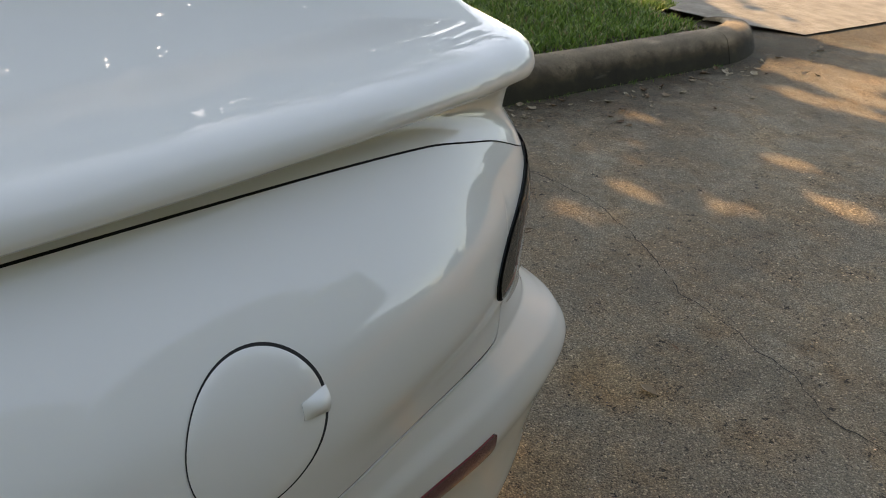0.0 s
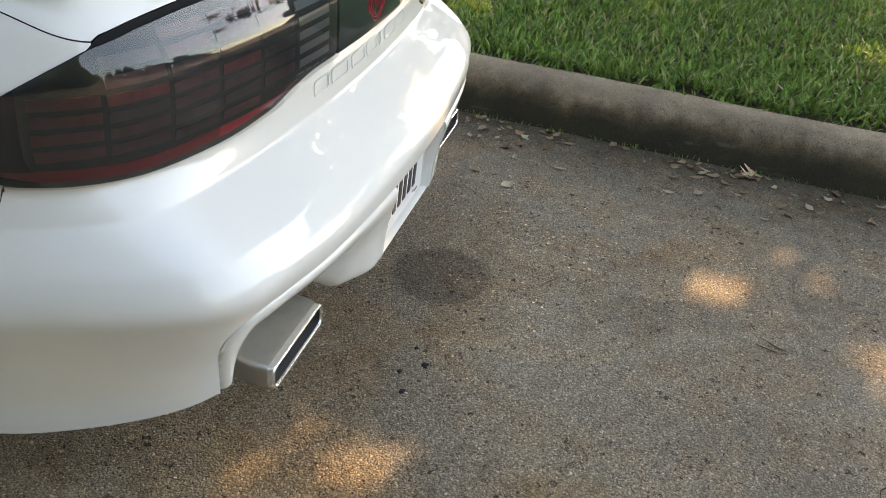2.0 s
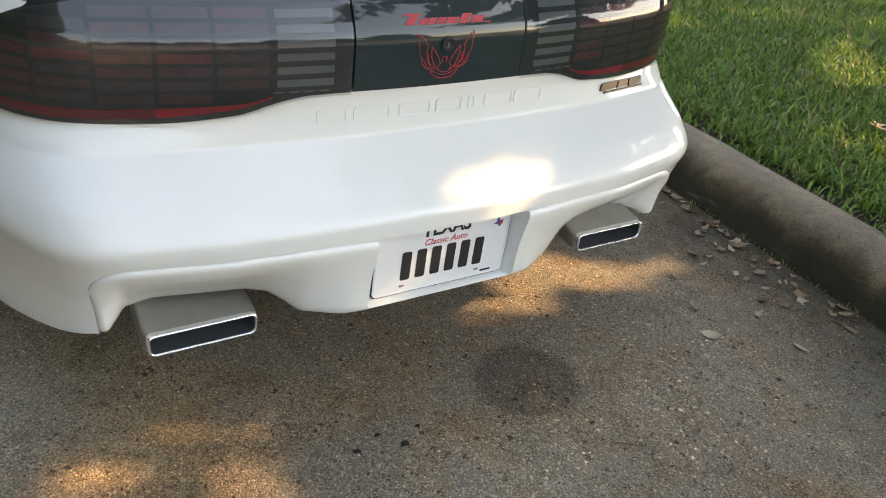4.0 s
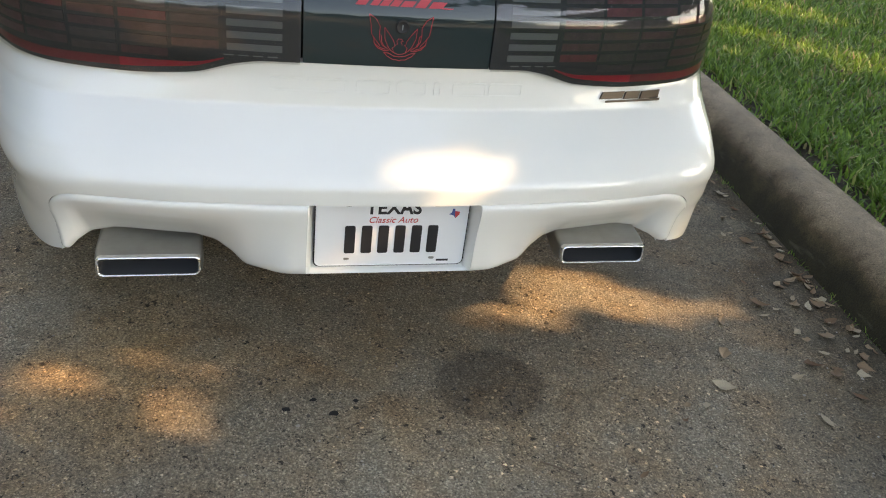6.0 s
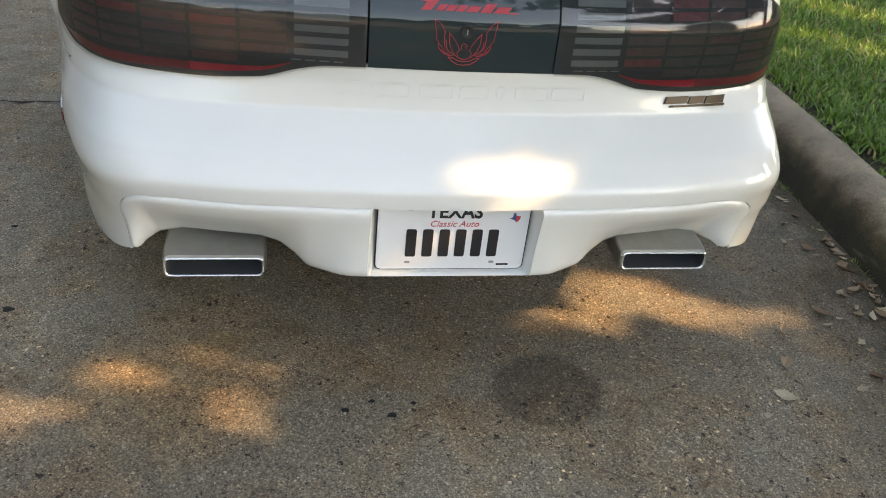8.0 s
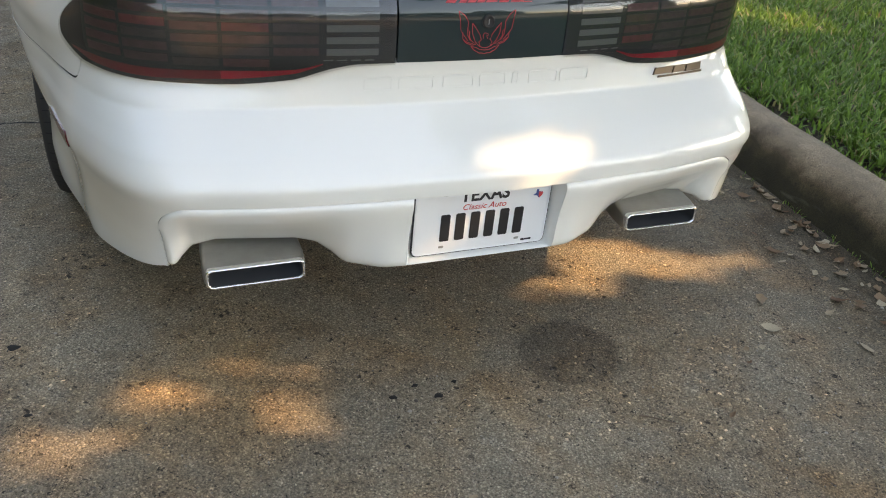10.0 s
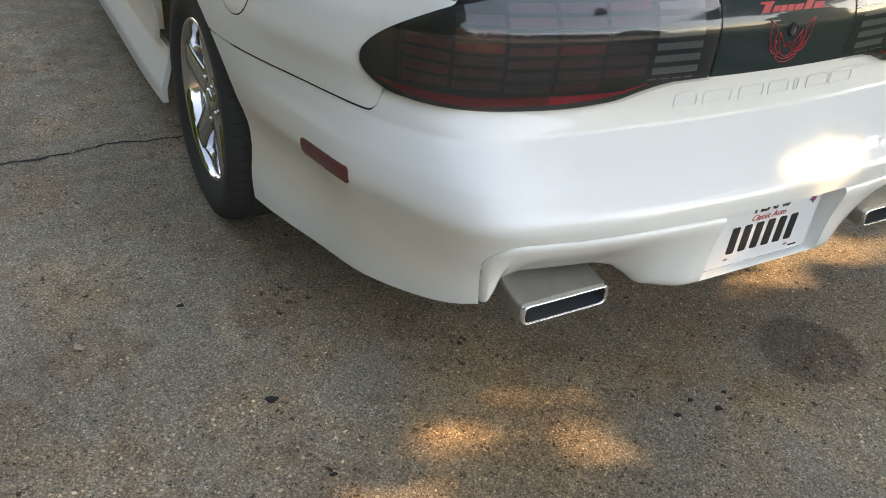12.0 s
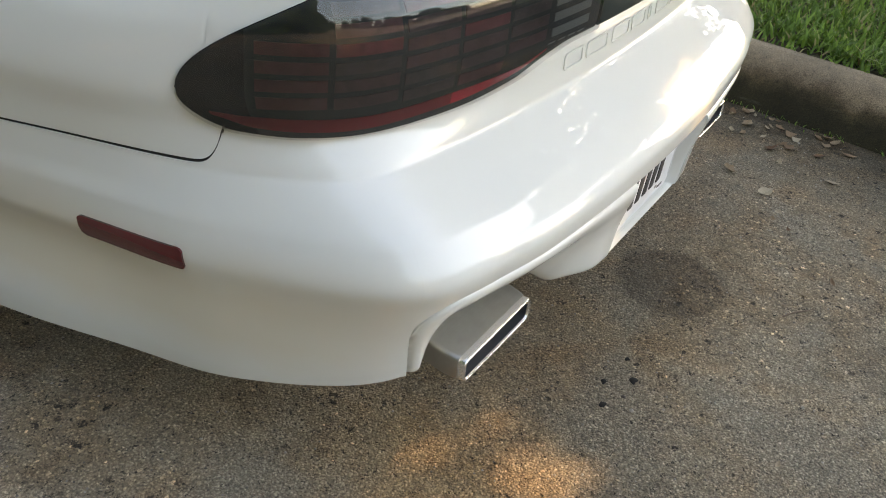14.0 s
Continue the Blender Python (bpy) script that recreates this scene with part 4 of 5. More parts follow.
def build_setting():
    bm = bmesh.new()
    bmesh.ops.create_grid(bm, x_segments=2, y_segments=2, size=400)
    bmesh.ops.translate(bm, vec=(0, 0, -0.02), verts=bm.verts)
    tagged(link("ground", bm, FARLAND), "flat grassy land around the street", "ground", kind="structure")
    xs = np.concatenate([[-9, -6, -4], np.linspace(-3, 1.9, 50), [4, 9]])
    ys = np.concatenate([[-60, -30, -12], np.linspace(-6, 5, 70), [9, 20, 60]])
    p = np.zeros((len(xs), len(ys), 3))
    p[..., 0], p[..., 1] = xs[:, None], ys[None]
    for i, x in enumerate(xs):
        for j, y in enumerate(ys):
            near = abs(x) < 3.1 and abs(y) < 6.1
            p[i, j, 2] = 0.004 * noise.noise((x * 1.1, y * 1.1, 0)) + 0.0015 * noise.noise((x * 6, y * 6, 3)) if near else 0
            p[i, j, 2] -= 0.10 if x > 3 and -3.4 < y < 20 else 0
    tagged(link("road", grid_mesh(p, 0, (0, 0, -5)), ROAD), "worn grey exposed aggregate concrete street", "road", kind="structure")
    # kerb with a rolled profile
    prof = ((0.0, -0.01), (0.012, 0.03), (0.03, 0.085), (0.05, 0.125), (0.075, 0.147), (0.105, 0.155), (0.15, 0.156), (0.20, 0.153), (0.215, 0.12))
    ys = np.linspace(-3.241, 14, 240)
    p = np.array([[(kerb_x(y) + o + 0.004 * noise.noise((y * 3, o * 9, 1)), y, h * (1 + 0.03 * noise.noise((y * 4, o * 8, 5)))) for o, h in prof] for y in ys])
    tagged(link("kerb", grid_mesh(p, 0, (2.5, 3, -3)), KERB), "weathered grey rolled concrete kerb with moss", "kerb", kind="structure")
    rows = []
    for k in np.linspace(0, 1, 26):
        a = radians(80 * k)
        cx, cy, drop = kerb_x(-3.245) + 0.66 * (1 - math.cos(a)), -3.245 - 0.80 * math.sin(a), 1 - 0.55 * k ** 2.2
        nx, ny = math.cos(a), math.sin(a) * 1.0
        rows.append([(cx + nx * o, cy + ny * o, h * drop) for o, h in prof])
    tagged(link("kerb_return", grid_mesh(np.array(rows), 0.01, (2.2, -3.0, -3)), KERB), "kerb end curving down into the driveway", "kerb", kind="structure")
    # lawn
    bm = bmesh.new()
    vs = [bm.verts.new(c) for c in ((kerb_x(-3.2) + 0.19, -3.2, 0.125), (1.75, -3.62, 0.09), (9, -3.75, 0.16), (9, 14, 0.18), (kerb_x(14) + 0.19, 14, 0.13))]
    bm.faces.new(vs)
    tagged(link("lawn", bm, SOIL), "dark soil under the lawn", "lawn", kind="structure")
    # driveway apron
    bm = bmesh.new()
    vs = [bm.verts.new(c) for c in ((1.12, -4.28, 0.012), (1.58, -4.02, 0.035), (2.2, -3.74, 0.08), (9, -3.75, 0.17), (9, -9, 0.17), (0.6, -9, 0.012))]
    bm.faces.new(vs)
    bmesh.ops.recalc_face_normals(bm, faces=bm.faces)
    tagged(link("driveway", bm, DRIVE), "pale concrete driveway apron", "driveway", kind="structure")


def build_grass():
    rng = np.random.default_rng(5)
    n = 124000
    y = rng.uniform(-3.66, 4.5, n)
    x = np.where(y < -3.3, 1.62 + 0.2 * (-3.3 - y), kerb_x(y) + 0.185) + 3.6 * rng.random(n) ** 1.35
    z = 0.135 + (x - 1.5) * 0.006
    x = x + rng.uniform(0, 0.035, n)
    # sparse, short and trampled where the lawn meets the kerb
    aside = np.where(y < -3.3, 1.0, x - kerb_x(y) - 0.185)
    stay = (aside > 0.10 + 0.03 * np.sin(y * 9) + 0.02 * np.sin(y * 31)) | (rng.random(n) < 0.16)
    x, y, z, aside = x[stay], y[stay], z[stay], aside[stay]
    n = len(x)
    h = rng.uniform(0.030, 0.080, n) * np.clip(0.55 + aside * 4, 0.55, 1.0)
    wd = rng.uniform(0.0028, 0.0054, n)
    # weeds in the joint between kerb and street, in loose tufts
    k = 650
    wy = rng.choice(rng.uniform(-3.2, 1.4, 70), k) + rng.normal(0, 0.03, k)
    x, y, z = np.concatenate([x, kerb_x(wy) + 0.006 - np.abs(rng.normal(0, 0.018, k))]), np.concatenate([y, wy]), np.concatenate([z, np.full(k, 0.001)])
    h, wd = np.concatenate([h, rng.uniform(0.006, 0.024, k)]), np.concatenate([wd, rng.uniform(0.0008, 0.0018, k)])
    n = len(x)
    az = rng.uniform(0, 2 * np.pi, n)
    lean = rng.uniform(0.2, 1.1, n)
    dx, dy = np.cos(az), np.sin(az)
    c, s = np.cos(lean), np.sin(lean)
    verts = np.zeros((n, 5, 3))
    for k, (f0, wk) in enumerate(((0, 1), (0, -1), (0.55, 1), (0.55, -1), (1, 0))):
        out = h * f0 * s * (0.6 + 0.6 * f0)
        up = h * f0 * c * (1.15 - 0.3 * f0)
        verts[:, k, 0] = x + dx * out - dy * wd * wk
        verts[:, k, 1] = y + dy * out + dx * wd * wk
        verts[:, k, 2] = z + up
    base = (np.arange(n) * 5)[:, None]
    quads = base + np.array([[0, 1, 3, 2]])
    tris = base + np.array([[2, 3, 4]])
    me = bpy.data.meshes.new("grass")
    me.from_pydata(verts.reshape(-1, 3), [], quads.tolist() + tris.tolist())
    me.materials.append(GRASS)
    tagged(new("grass", me), "lush green broad-bladed lawn grass", "grass", kind="stuff")


# ---- sunlit gaps of the crown, by the place of their light on the ground: x, y, half length, half width, share of leaves left ----
GAPS = ((-0.53, 0.045, 0.27, 0.16, 0.30), (0.46, 0.39, 0.25, 0.075, 0.05), (0.38, 0.27, 0.17, 0.055, 0.05), (0.62, 0.335, 0.17, 0.06, 0.1), (0.84, 0.27, 0.19, 0.065, 0.05), (-0.88, -0.035, 0.10, 0.05, 0.02), (0.455, -0.685, 0.068, 0.095, 0.0), (0.715, -0.875, 0.042, 0.04, 0.0),
        (0.60, -0.965, 0.045, 0.045, 0.0), (0.66, -0.27, 0.045, 0.04, 0.16), (0.81, -0.69, 0.045, 0.035, 0.2), (0.30, -1.05, 0.045, 0.035, 0.08), (0.16, -1.07, 0.045, 0.035, 0.08), (0.79, -1.37, 0.04, 0.03, 0.08),
        (0.76, -2.07, 0.10, 0.04, 0.0), (0.24, -1.38, 0.10, 0.045, 0.0), (0.36, -1.62, 0.05, 0.04, 0.0), (-0.03, -1.54, 0.10, 0.055, 0.0), (0.62, -1.55, 0.04, 0.03, 0.0),
        (0.03, -2.16, 0.14, 0.06, 0.0), (0.53, -1.78, 0.05, 0.04, 0.0), (-0.30, -1.90, 0.13, 0.06, 0.0), (0.36, -3.08, 0.35, 0.09, 0.0), (0.5, -3.66, 0.5, 0.13, 0.0),
        (-0.69, 0.326, 0.064, 0.034, 0.07), (-0.59, 0.312, 0.050, 0.030, 0.08), (-0.64, 0.296, 0.03, 0.012, 0.30), (-0.80, 0.345, 0.02, 0.012, 0.35), (-0.95, 0.365, 0.02, 0.010, 0.5), (0.0, -5.6, 3.0, 1.3, 0.0))


def build_tree():
    rng = np.random.default_rng(11)
    waves = rng.normal(size=(9, 3))
    waves *= (2 * np.pi / rng.uniform(0.55, 1.5, 9) / np.linalg.norm(waves, axis=1))[:, None]
    phase = rng.uniform(0, 6.28, 9)

    def clump(gx, gy, d):
        """Where the leaves gather: a soft random field in space."""
        at = np.stack([gx, gy, np.zeros(len(d))], 1) + np.array(TO_SUN)[None] * d[:, None]
        return np.sin(at @ waves.T + phase).sum(1) / 3

    def shaded(gx, gy):
        m = len(gx)
        around = np.arctan2(gy + 0.5, gx - 0.7)
        reach = 1 + 0.10 * np.sin(3 * around + 0.5) + 0.07 * np.sin(7 * around + 2.0) + 0.05 * np.sin(13 * around) + rng.normal(0, 0.035, m)
        keep = (np.abs((gx - 0.7) / 4.3) ** 3 + np.abs((gy + 0.5) / 4.6) ** 3) ** (1 / 3) < reach
        edge = rng.uniform(0.75, 1.25, m)
        for cx, cy, rx, ry, left in GAPS:
            keep &= (((gx - cx) / (rx + 0.048)) ** 2 + ((gy - cy) / (ry + 0.042)) ** 2 > edge) | (rng.random(m) < left)
        return keep & ~((gx > 1.75) & (np.sin(gx * 3.9 + 1.3 * np.sin(gy * 2.3)) * np.sin(gy * 3.3 + 0.8 * np.sin(gx * 2.9)) > 0.52)) & ~((gy < -3.2) & (np.sin(gx * 1.7 + gy * 6.5 + np.sin(gx * 3)) < -0.4)) & ~((gx > 1.25) & (gy < -1.7) & (rng.random(m) < 0.35)) & ~((gx < -0.9 + 0.2 * np.sin(gy * 5)) & (gy < -1.5 + 0.25 * np.sin(gx * 4)))

    n = 90000
    d = rng.uniform(5.6, 9.0, n)
    gx = rng.uniform(-4.4, 5.8, n)
    gy = rng.uniform(-5.9, 4.9, n)
    keep = shaded(gx, gy) & (clump(gx, gy, d) > np.where(gx > 2.8, 0.05, -0.15))
    gx, gy, d = gx[keep], gy[keep], d[keep]
    # thicken the clumps over places that would else lie in the sun
    count, _, _ = np.histogram2d(gx, gy, bins=(60, 60), range=((-4.5, 1.8), (-4.2, 2.1)))
    for i, j in zip(*np.nonzero(count < 7)):
        m = int(7 - count[i, j])
        fx, fy = -4.5 + 0.105 * (i + rng.random(m)), -4.2 + 0.105 * (j + rng.random(m))
        tries = rng.uniform(5.6, 9.0, (6, m))
        best = np.argmax([clump(fx, fy, k) for k in tries], axis=0)
        fd = tries[best, np.arange(m)]
        ok = shaded(fx, fy)
        gx, gy, d = np.concatenate([gx, fx[ok]]), np.concatenate([gy, fy[ok]]), np.concatenate([d, fd[ok]])
    n = len(d)
    size = rng.uniform(0.06, 0.11, n)
    # added unseen upper leaves break up the sun on the far half of the street
    m = 5200
    hx, hy, hd = rng.uniform(-8.6, -3.2, m), rng.uniform(-3.8, 6.5, m), rng.uniform(12.5, 16.5, m)
    ok = np.sin(hx * 2.3 + 1.7 * np.sin(hy * 1.1)) * np.sin(hy * 1.9 + np.sin(hx * 1.6)) < 0.42
    gx, gy, d = np.concatenate([gx, hx[ok]]), np.concatenate([gy, hy[ok]]), np.concatenate([d, hd[ok]])
    size = np.concatenate([size, rng.uniform(0.11, 0.19, ok.sum())])
    n = len(d)
    centre = np.stack([gx, gy, np.zeros(n)], 1) + np.array(TO_SUN)[None] * d[:, None]
    a = rng.normal(size=(n, 3))
    a /= np.linalg.norm(a, axis=1, keepdims=True)
    b = np.cross(a, rng.normal(size=(n, 3)))
    b /= np.linalg.norm(b, axis=1, keepdims=True)
    shape = ((-1, 0), (-0.3, 0.5), (0.5, 0.45), (1, 0), (0.5, -0.45), (-0.3, -0.5))
    verts = np.stack([centre + a * (size * p)[:, None] + b * (size * q)[:, None] for p, q in shape], 1)
    faces = ((np.arange(n) * 6)[:, None] + np.arange(6)[None]).tolist()
    tree = empty("tree", (6.2, -0.6, 0.15), label="tall leafy oak shading the kerb from the lawn", category="tree")
    me = bpy.data.meshes.new("crown")
    me.from_pydata(verts.reshape(-1, 3) - np.array([6.2, -0.6, 0.15]), [], faces)
    me.materials.append(FOLIAGE)
    ob = new("crown", me)
    ob.parent = tree
    rows = []
    for k, (r, z) in enumerate(((0.42, 0.0), (0.30, 0.4), (0.26, 1.5), (0.22, 3.0), (0.16, 5.0), (0.10, 7.0), (0.04, 8.6))):
        rows.append([(r * math.cos(t) + 0.08 * math.sin(k * 1.3), r * math.sin(t), z) for t in np.linspace(0, 2 * math.pi, 17)])
    part("trunk", grid_mesh(np.array(rows)), BARK, tree)


def build_street_trees():
    """Trees across the street and further along it, which the paint and the lamps mirror; unseen, they also cut sky
    light.
    """
    rng = np.random.default_rng(31)
    tree = empty("tree", (-8.8, 0.5, 0), label="broad leafy street tree across the street, low branches added to block sky light", category="tree", group="street trees")
    n = 11000
    c = rng.normal(size=(n, 3))
    c /= np.linalg.norm(c, axis=1, keepdims=True)
    # the low lobes are added to block bright horizon sky beside the car
    lobes = np.array([(0, 0, 1.2), (1.9, 1.4, 1.0), (-1.8, 1.2, 1.1), (0.5, -2.2, 0.9), (0.2, 1.9, 2.6), (-0.4, -1.0, 2.9), (0, 0, 5.4), (1.8, 1.2, 4.6), (-1.7, 1.0, 4.8), (0.4, -2.0, 4.4), (-0.6, 0.4, 7.0), (1.2, -0.8, 6.3)])
    pick = rng.integers(0, 12, n)
    centre = lobes[pick] * 0.96 + 0.96 * c * (rng.uniform(0.55, 1.0, n) ** 0.5)[:, None] * np.array([1.9, 1.9, 1.6])
    a = rng.normal(size=(n, 3))
    a /= np.linalg.norm(a, axis=1, keepdims=True)
    b = np.cross(a, rng.normal(size=(n, 3)))
    b /= np.linalg.norm(b, axis=1, keepdims=True)
    size = rng.uniform(0.18, 0.38, n)
    shape = ((-1, 0), (-0.2, 0.55), (0.6, 0.4), (1, 0), (0.5, -0.5), (-0.4, -0.45))
    verts = np.stack([centre + a * (size * p)[:, None] + b * (size * q)[:, None] for p, q in shape], 1)
    me = bpy.data.meshes.new("crown")
    me.from_pydata(verts.reshape(-1, 3), [], ((np.arange(n) * 6)[:, None] + np.arange(6)[None]).tolist())
    me.materials.append(FOLIAGE)
    ob = new("crown", me)
    ob.parent = tree
    rows = [[(r * math.cos(t) + 0.1 * math.sin(z), r * math.sin(t), z) for t in np.linspace(0, 2 * math.pi, 13)] for r, z in ((0.42, 0), (0.28, 0.5), (0.24, 2.2), (0.16, 4.4), (0.06, 6.4))]
    part("trunk", grid_mesh(np.array(rows)), BARK, tree)
    for x, y, k, turn in ((-8.8, -4.6, 1.0, 40), (-9, 5.6, 1.05, 100), (-9.2, 10.6, 1.0, 10), (-9, -34, 0.75, 75), (-4, -37, 0.9, 20), (1, -38, 0.7, 140), (5.5, -36, 0.85, 95), (10, -35, 0.75, 220), (-14, -33, 0.6, 260), (-19, -29, 0.5, 30), (-24, -24, 0.5, 160), (15, -33, 0.9, 320), (-15, 3, 1.4, 300), (-27, -17, 0.6, 15), (-15, 12, 1.4, 64), (20.5, -15, 0.9, 205), (21, 4, 1.0, 290)):
        copy_thing(tree, pose(x, y, 0, 0, 0, turn) @ Matrix.Diagonal((k, k, k, 1)))


build_setting()
build_grass()
build_tree()
build_street_trees()

car = empty("car", (0, 0, 0), label="white coupe with smoked tail lamps parked by the kerb", category="car")
build_bumper(car)
build_valance(car)
for s_ in (-1, 1):
    build_quarter(car, s_)
    build_bumper_seam(car, s_)
    build_side(car, s_)
    build_lamp(car, s_)
    build_marker(car, s_)
    build_pipe(car, s_)
    build_wheel(car, REAR_AXLE, s_)
    build_wheel(car, FRONT_AXLE, s_)
build_tail_panel(car)
build_spoiler(car)
build_top(car)
build_front(car)
build_liner(car)
build_fuel_door(car)


# ---- small parts of the tail ----
def surf(x, z, lift=0.0):
    """A place on the tail at x (right is positive) and height z, raised off the skin."""
    x, z = np.broadcast_arrays(np.asarray(x, float), np.asarray(z, float))
    u = u_x(np.abs(x), z)
    p = skin(u, z) + outward(u, z) * lift
    sign = np.where(x > 0, -1.0, 1.0)
    p[..., 0] *= sign
    return p


def patch(name, x0, x1, z0, z1, mat, parent, lift=0.005, nu=6, nv=3, depth=0.003, slant=0.0, label=""):
    s = np.linspace(0, 1, nu)[:, None]
    t = np.linspace(0, 1, nv)[None]
    z = z0 + (z1 - z0) * t + 0 * s
    x = x0 + (x1 - x0) * s + slant * (t - 0.5)
    return part(name, grid_mesh(surf(x, z, lift), depth, (0, 2.4, 0.45)), mat, parent, label)


def stroke(name, points, width, mat, parent, lift=0.0055, closed=False):
    """A thin raised line through (x, z) points on the tail."""
    pts = np.array(points, float)
    if closed:
        pts = np.concatenate([pts, pts[:1]])
    d = np.gradient(pts, axis=0)
    d /= np.linalg.norm(d, axis=1, keepdims=True)
    side = np.stack([-d[:, 1], d[:, 0]], 1) * width / 2
    rows = np.stack([surf(pts[:, 0] + k * side[:, 0], pts[:, 1] + k * side[:, 1], lift) for k in (-1, 1)], 1)
    return part(name, grid_mesh(rows, 0.0015, (0, 2.4, 0.45)), mat, parent)


def rounded(x, z, hw, hh, r, n=5):
    out = []
    for qx, qz, a0 in ((1, 1, 0), (-1, 1, 90), (-1, -1, 180), (1, -1, 270)):
        for k in range(n):
            t = radians(a0 + k * 90 / (n - 1))
            out.append((x + qx * (hw - r) + r * math.cos(t), z + qz * (hh - r) + r * math.sin(t)))
    return out


def build_lamp_cells(lamp, side):
    """Rows of dark red cells, the pale slats of the reversing lamp and the red reflector strip."""
    rows = [0.7045 + 0.0222 * k for k in range(6)]
    for k, z in enumerate(rows):
        patch("reversing_slat", side * 0.214, side * 0.312, z, z + 0.0125, GREYCELL, lamp, 0.0030, 5, 2, 0.0012)
    us = np.linspace(0, U_TIP, 400)
    p = skin(us, np.full(400, 0.75))
    s = np.concatenate([[0], np.cumsum(np.linalg.norm(np.diff(p, axis=0), axis=1))])
    start = float(np.interp(float(u_x(0.326, 0.75)), us, s))
    for c in range(5):
        a, b = start + c * 0.0905, start + c * 0.0905 + 0.0825
        for z in [rows[0] - 0.0222] + rows:
            uu = np.interp(np.linspace(a, b, 6), s, us)[:, None] * np.ones((1, 2))
            lo, hi = lamp_edges(uu[:, 0])
            if z < lo.max() + (0.029 if z < 0.70 else 0.004) or z + 0.016 > hi.min():
                continue
            zz = np.array([[z, z + 0.0150]]) * np.ones((6, 1)) + (0.0015 * c if c > 2 else 0)
            q = skin(uu, zz) + outward(uu, zz) * 0.0030
            part("lens_cell", grid_mesh(mirrored(q, side), 0.0012, (0, 2.4, 0.45)), DARKRED, lamp)
    # black blank behind the rounded tip of the lens
    blank = float(np.interp(np.interp(U_TIP, us, s) - 0.080, s, us))
    part("lens_blank", grid_mesh(mirrored(lamp_grid(blank, U_TIP - 0.004, 30, 12, rise=0.0024), side), 0.0, (0, 2.4, 0.45)), GASKET, lamp, "black blank end of the lens")
    # reflector strip low in the lens, its inner stretch brighter
    first, last_u, split = float(u_x(0.318, 0.68)), U_LS + 0.02, 0.30
    for name, mat, a0, a1, label in (("reflector_strip", RED, split, 1.0, "dark red reflector strip"), ("inner_reflector", BRIGHTRED, 0.0, split, "bright red inner end of the reflector strip")):
        a = np.linspace(a0, a1, 40)
        uu = first + (last_u - first) * a
        low = by_x(LAMP_LOW, np.minimum(uu, U_LS), 0.66) + pchip((0, 0.12, 0.3, 0.6, 0.9, 1), (0.0150, 0.0125, 0.0105, 0.0075, 0.009, 0.020))(a)
        high = low + pchip((0, 0.10, 0.30, 0.6, 0.88, 1), (0.002, 0.0095, 0.0170, 0.018, 0.016, 0.004))(a)
        t = np.linspace(0, 1, 4)[None]
        zz = low[:, None] + (high - low)[:, None] * t
        uu = uu[:, None] + 0 * t
        q = skin(uu, zz) + outward(uu, zz) * 0.0036
        part(name, grid_mesh(mirrored(q, side), 0.0005, (0, 2.4, 0.45)), mat, lamp, label)
    # bar for the moulded small print
    for k in range(4):
        x0 = 0.222 + 0.026 * k
        patch("small_print", side * x0, side * (x0 + 0.018), 0.6948, 0.6968, GREYCELL, lamp, 0.0034, 3, 2, 0.0004)


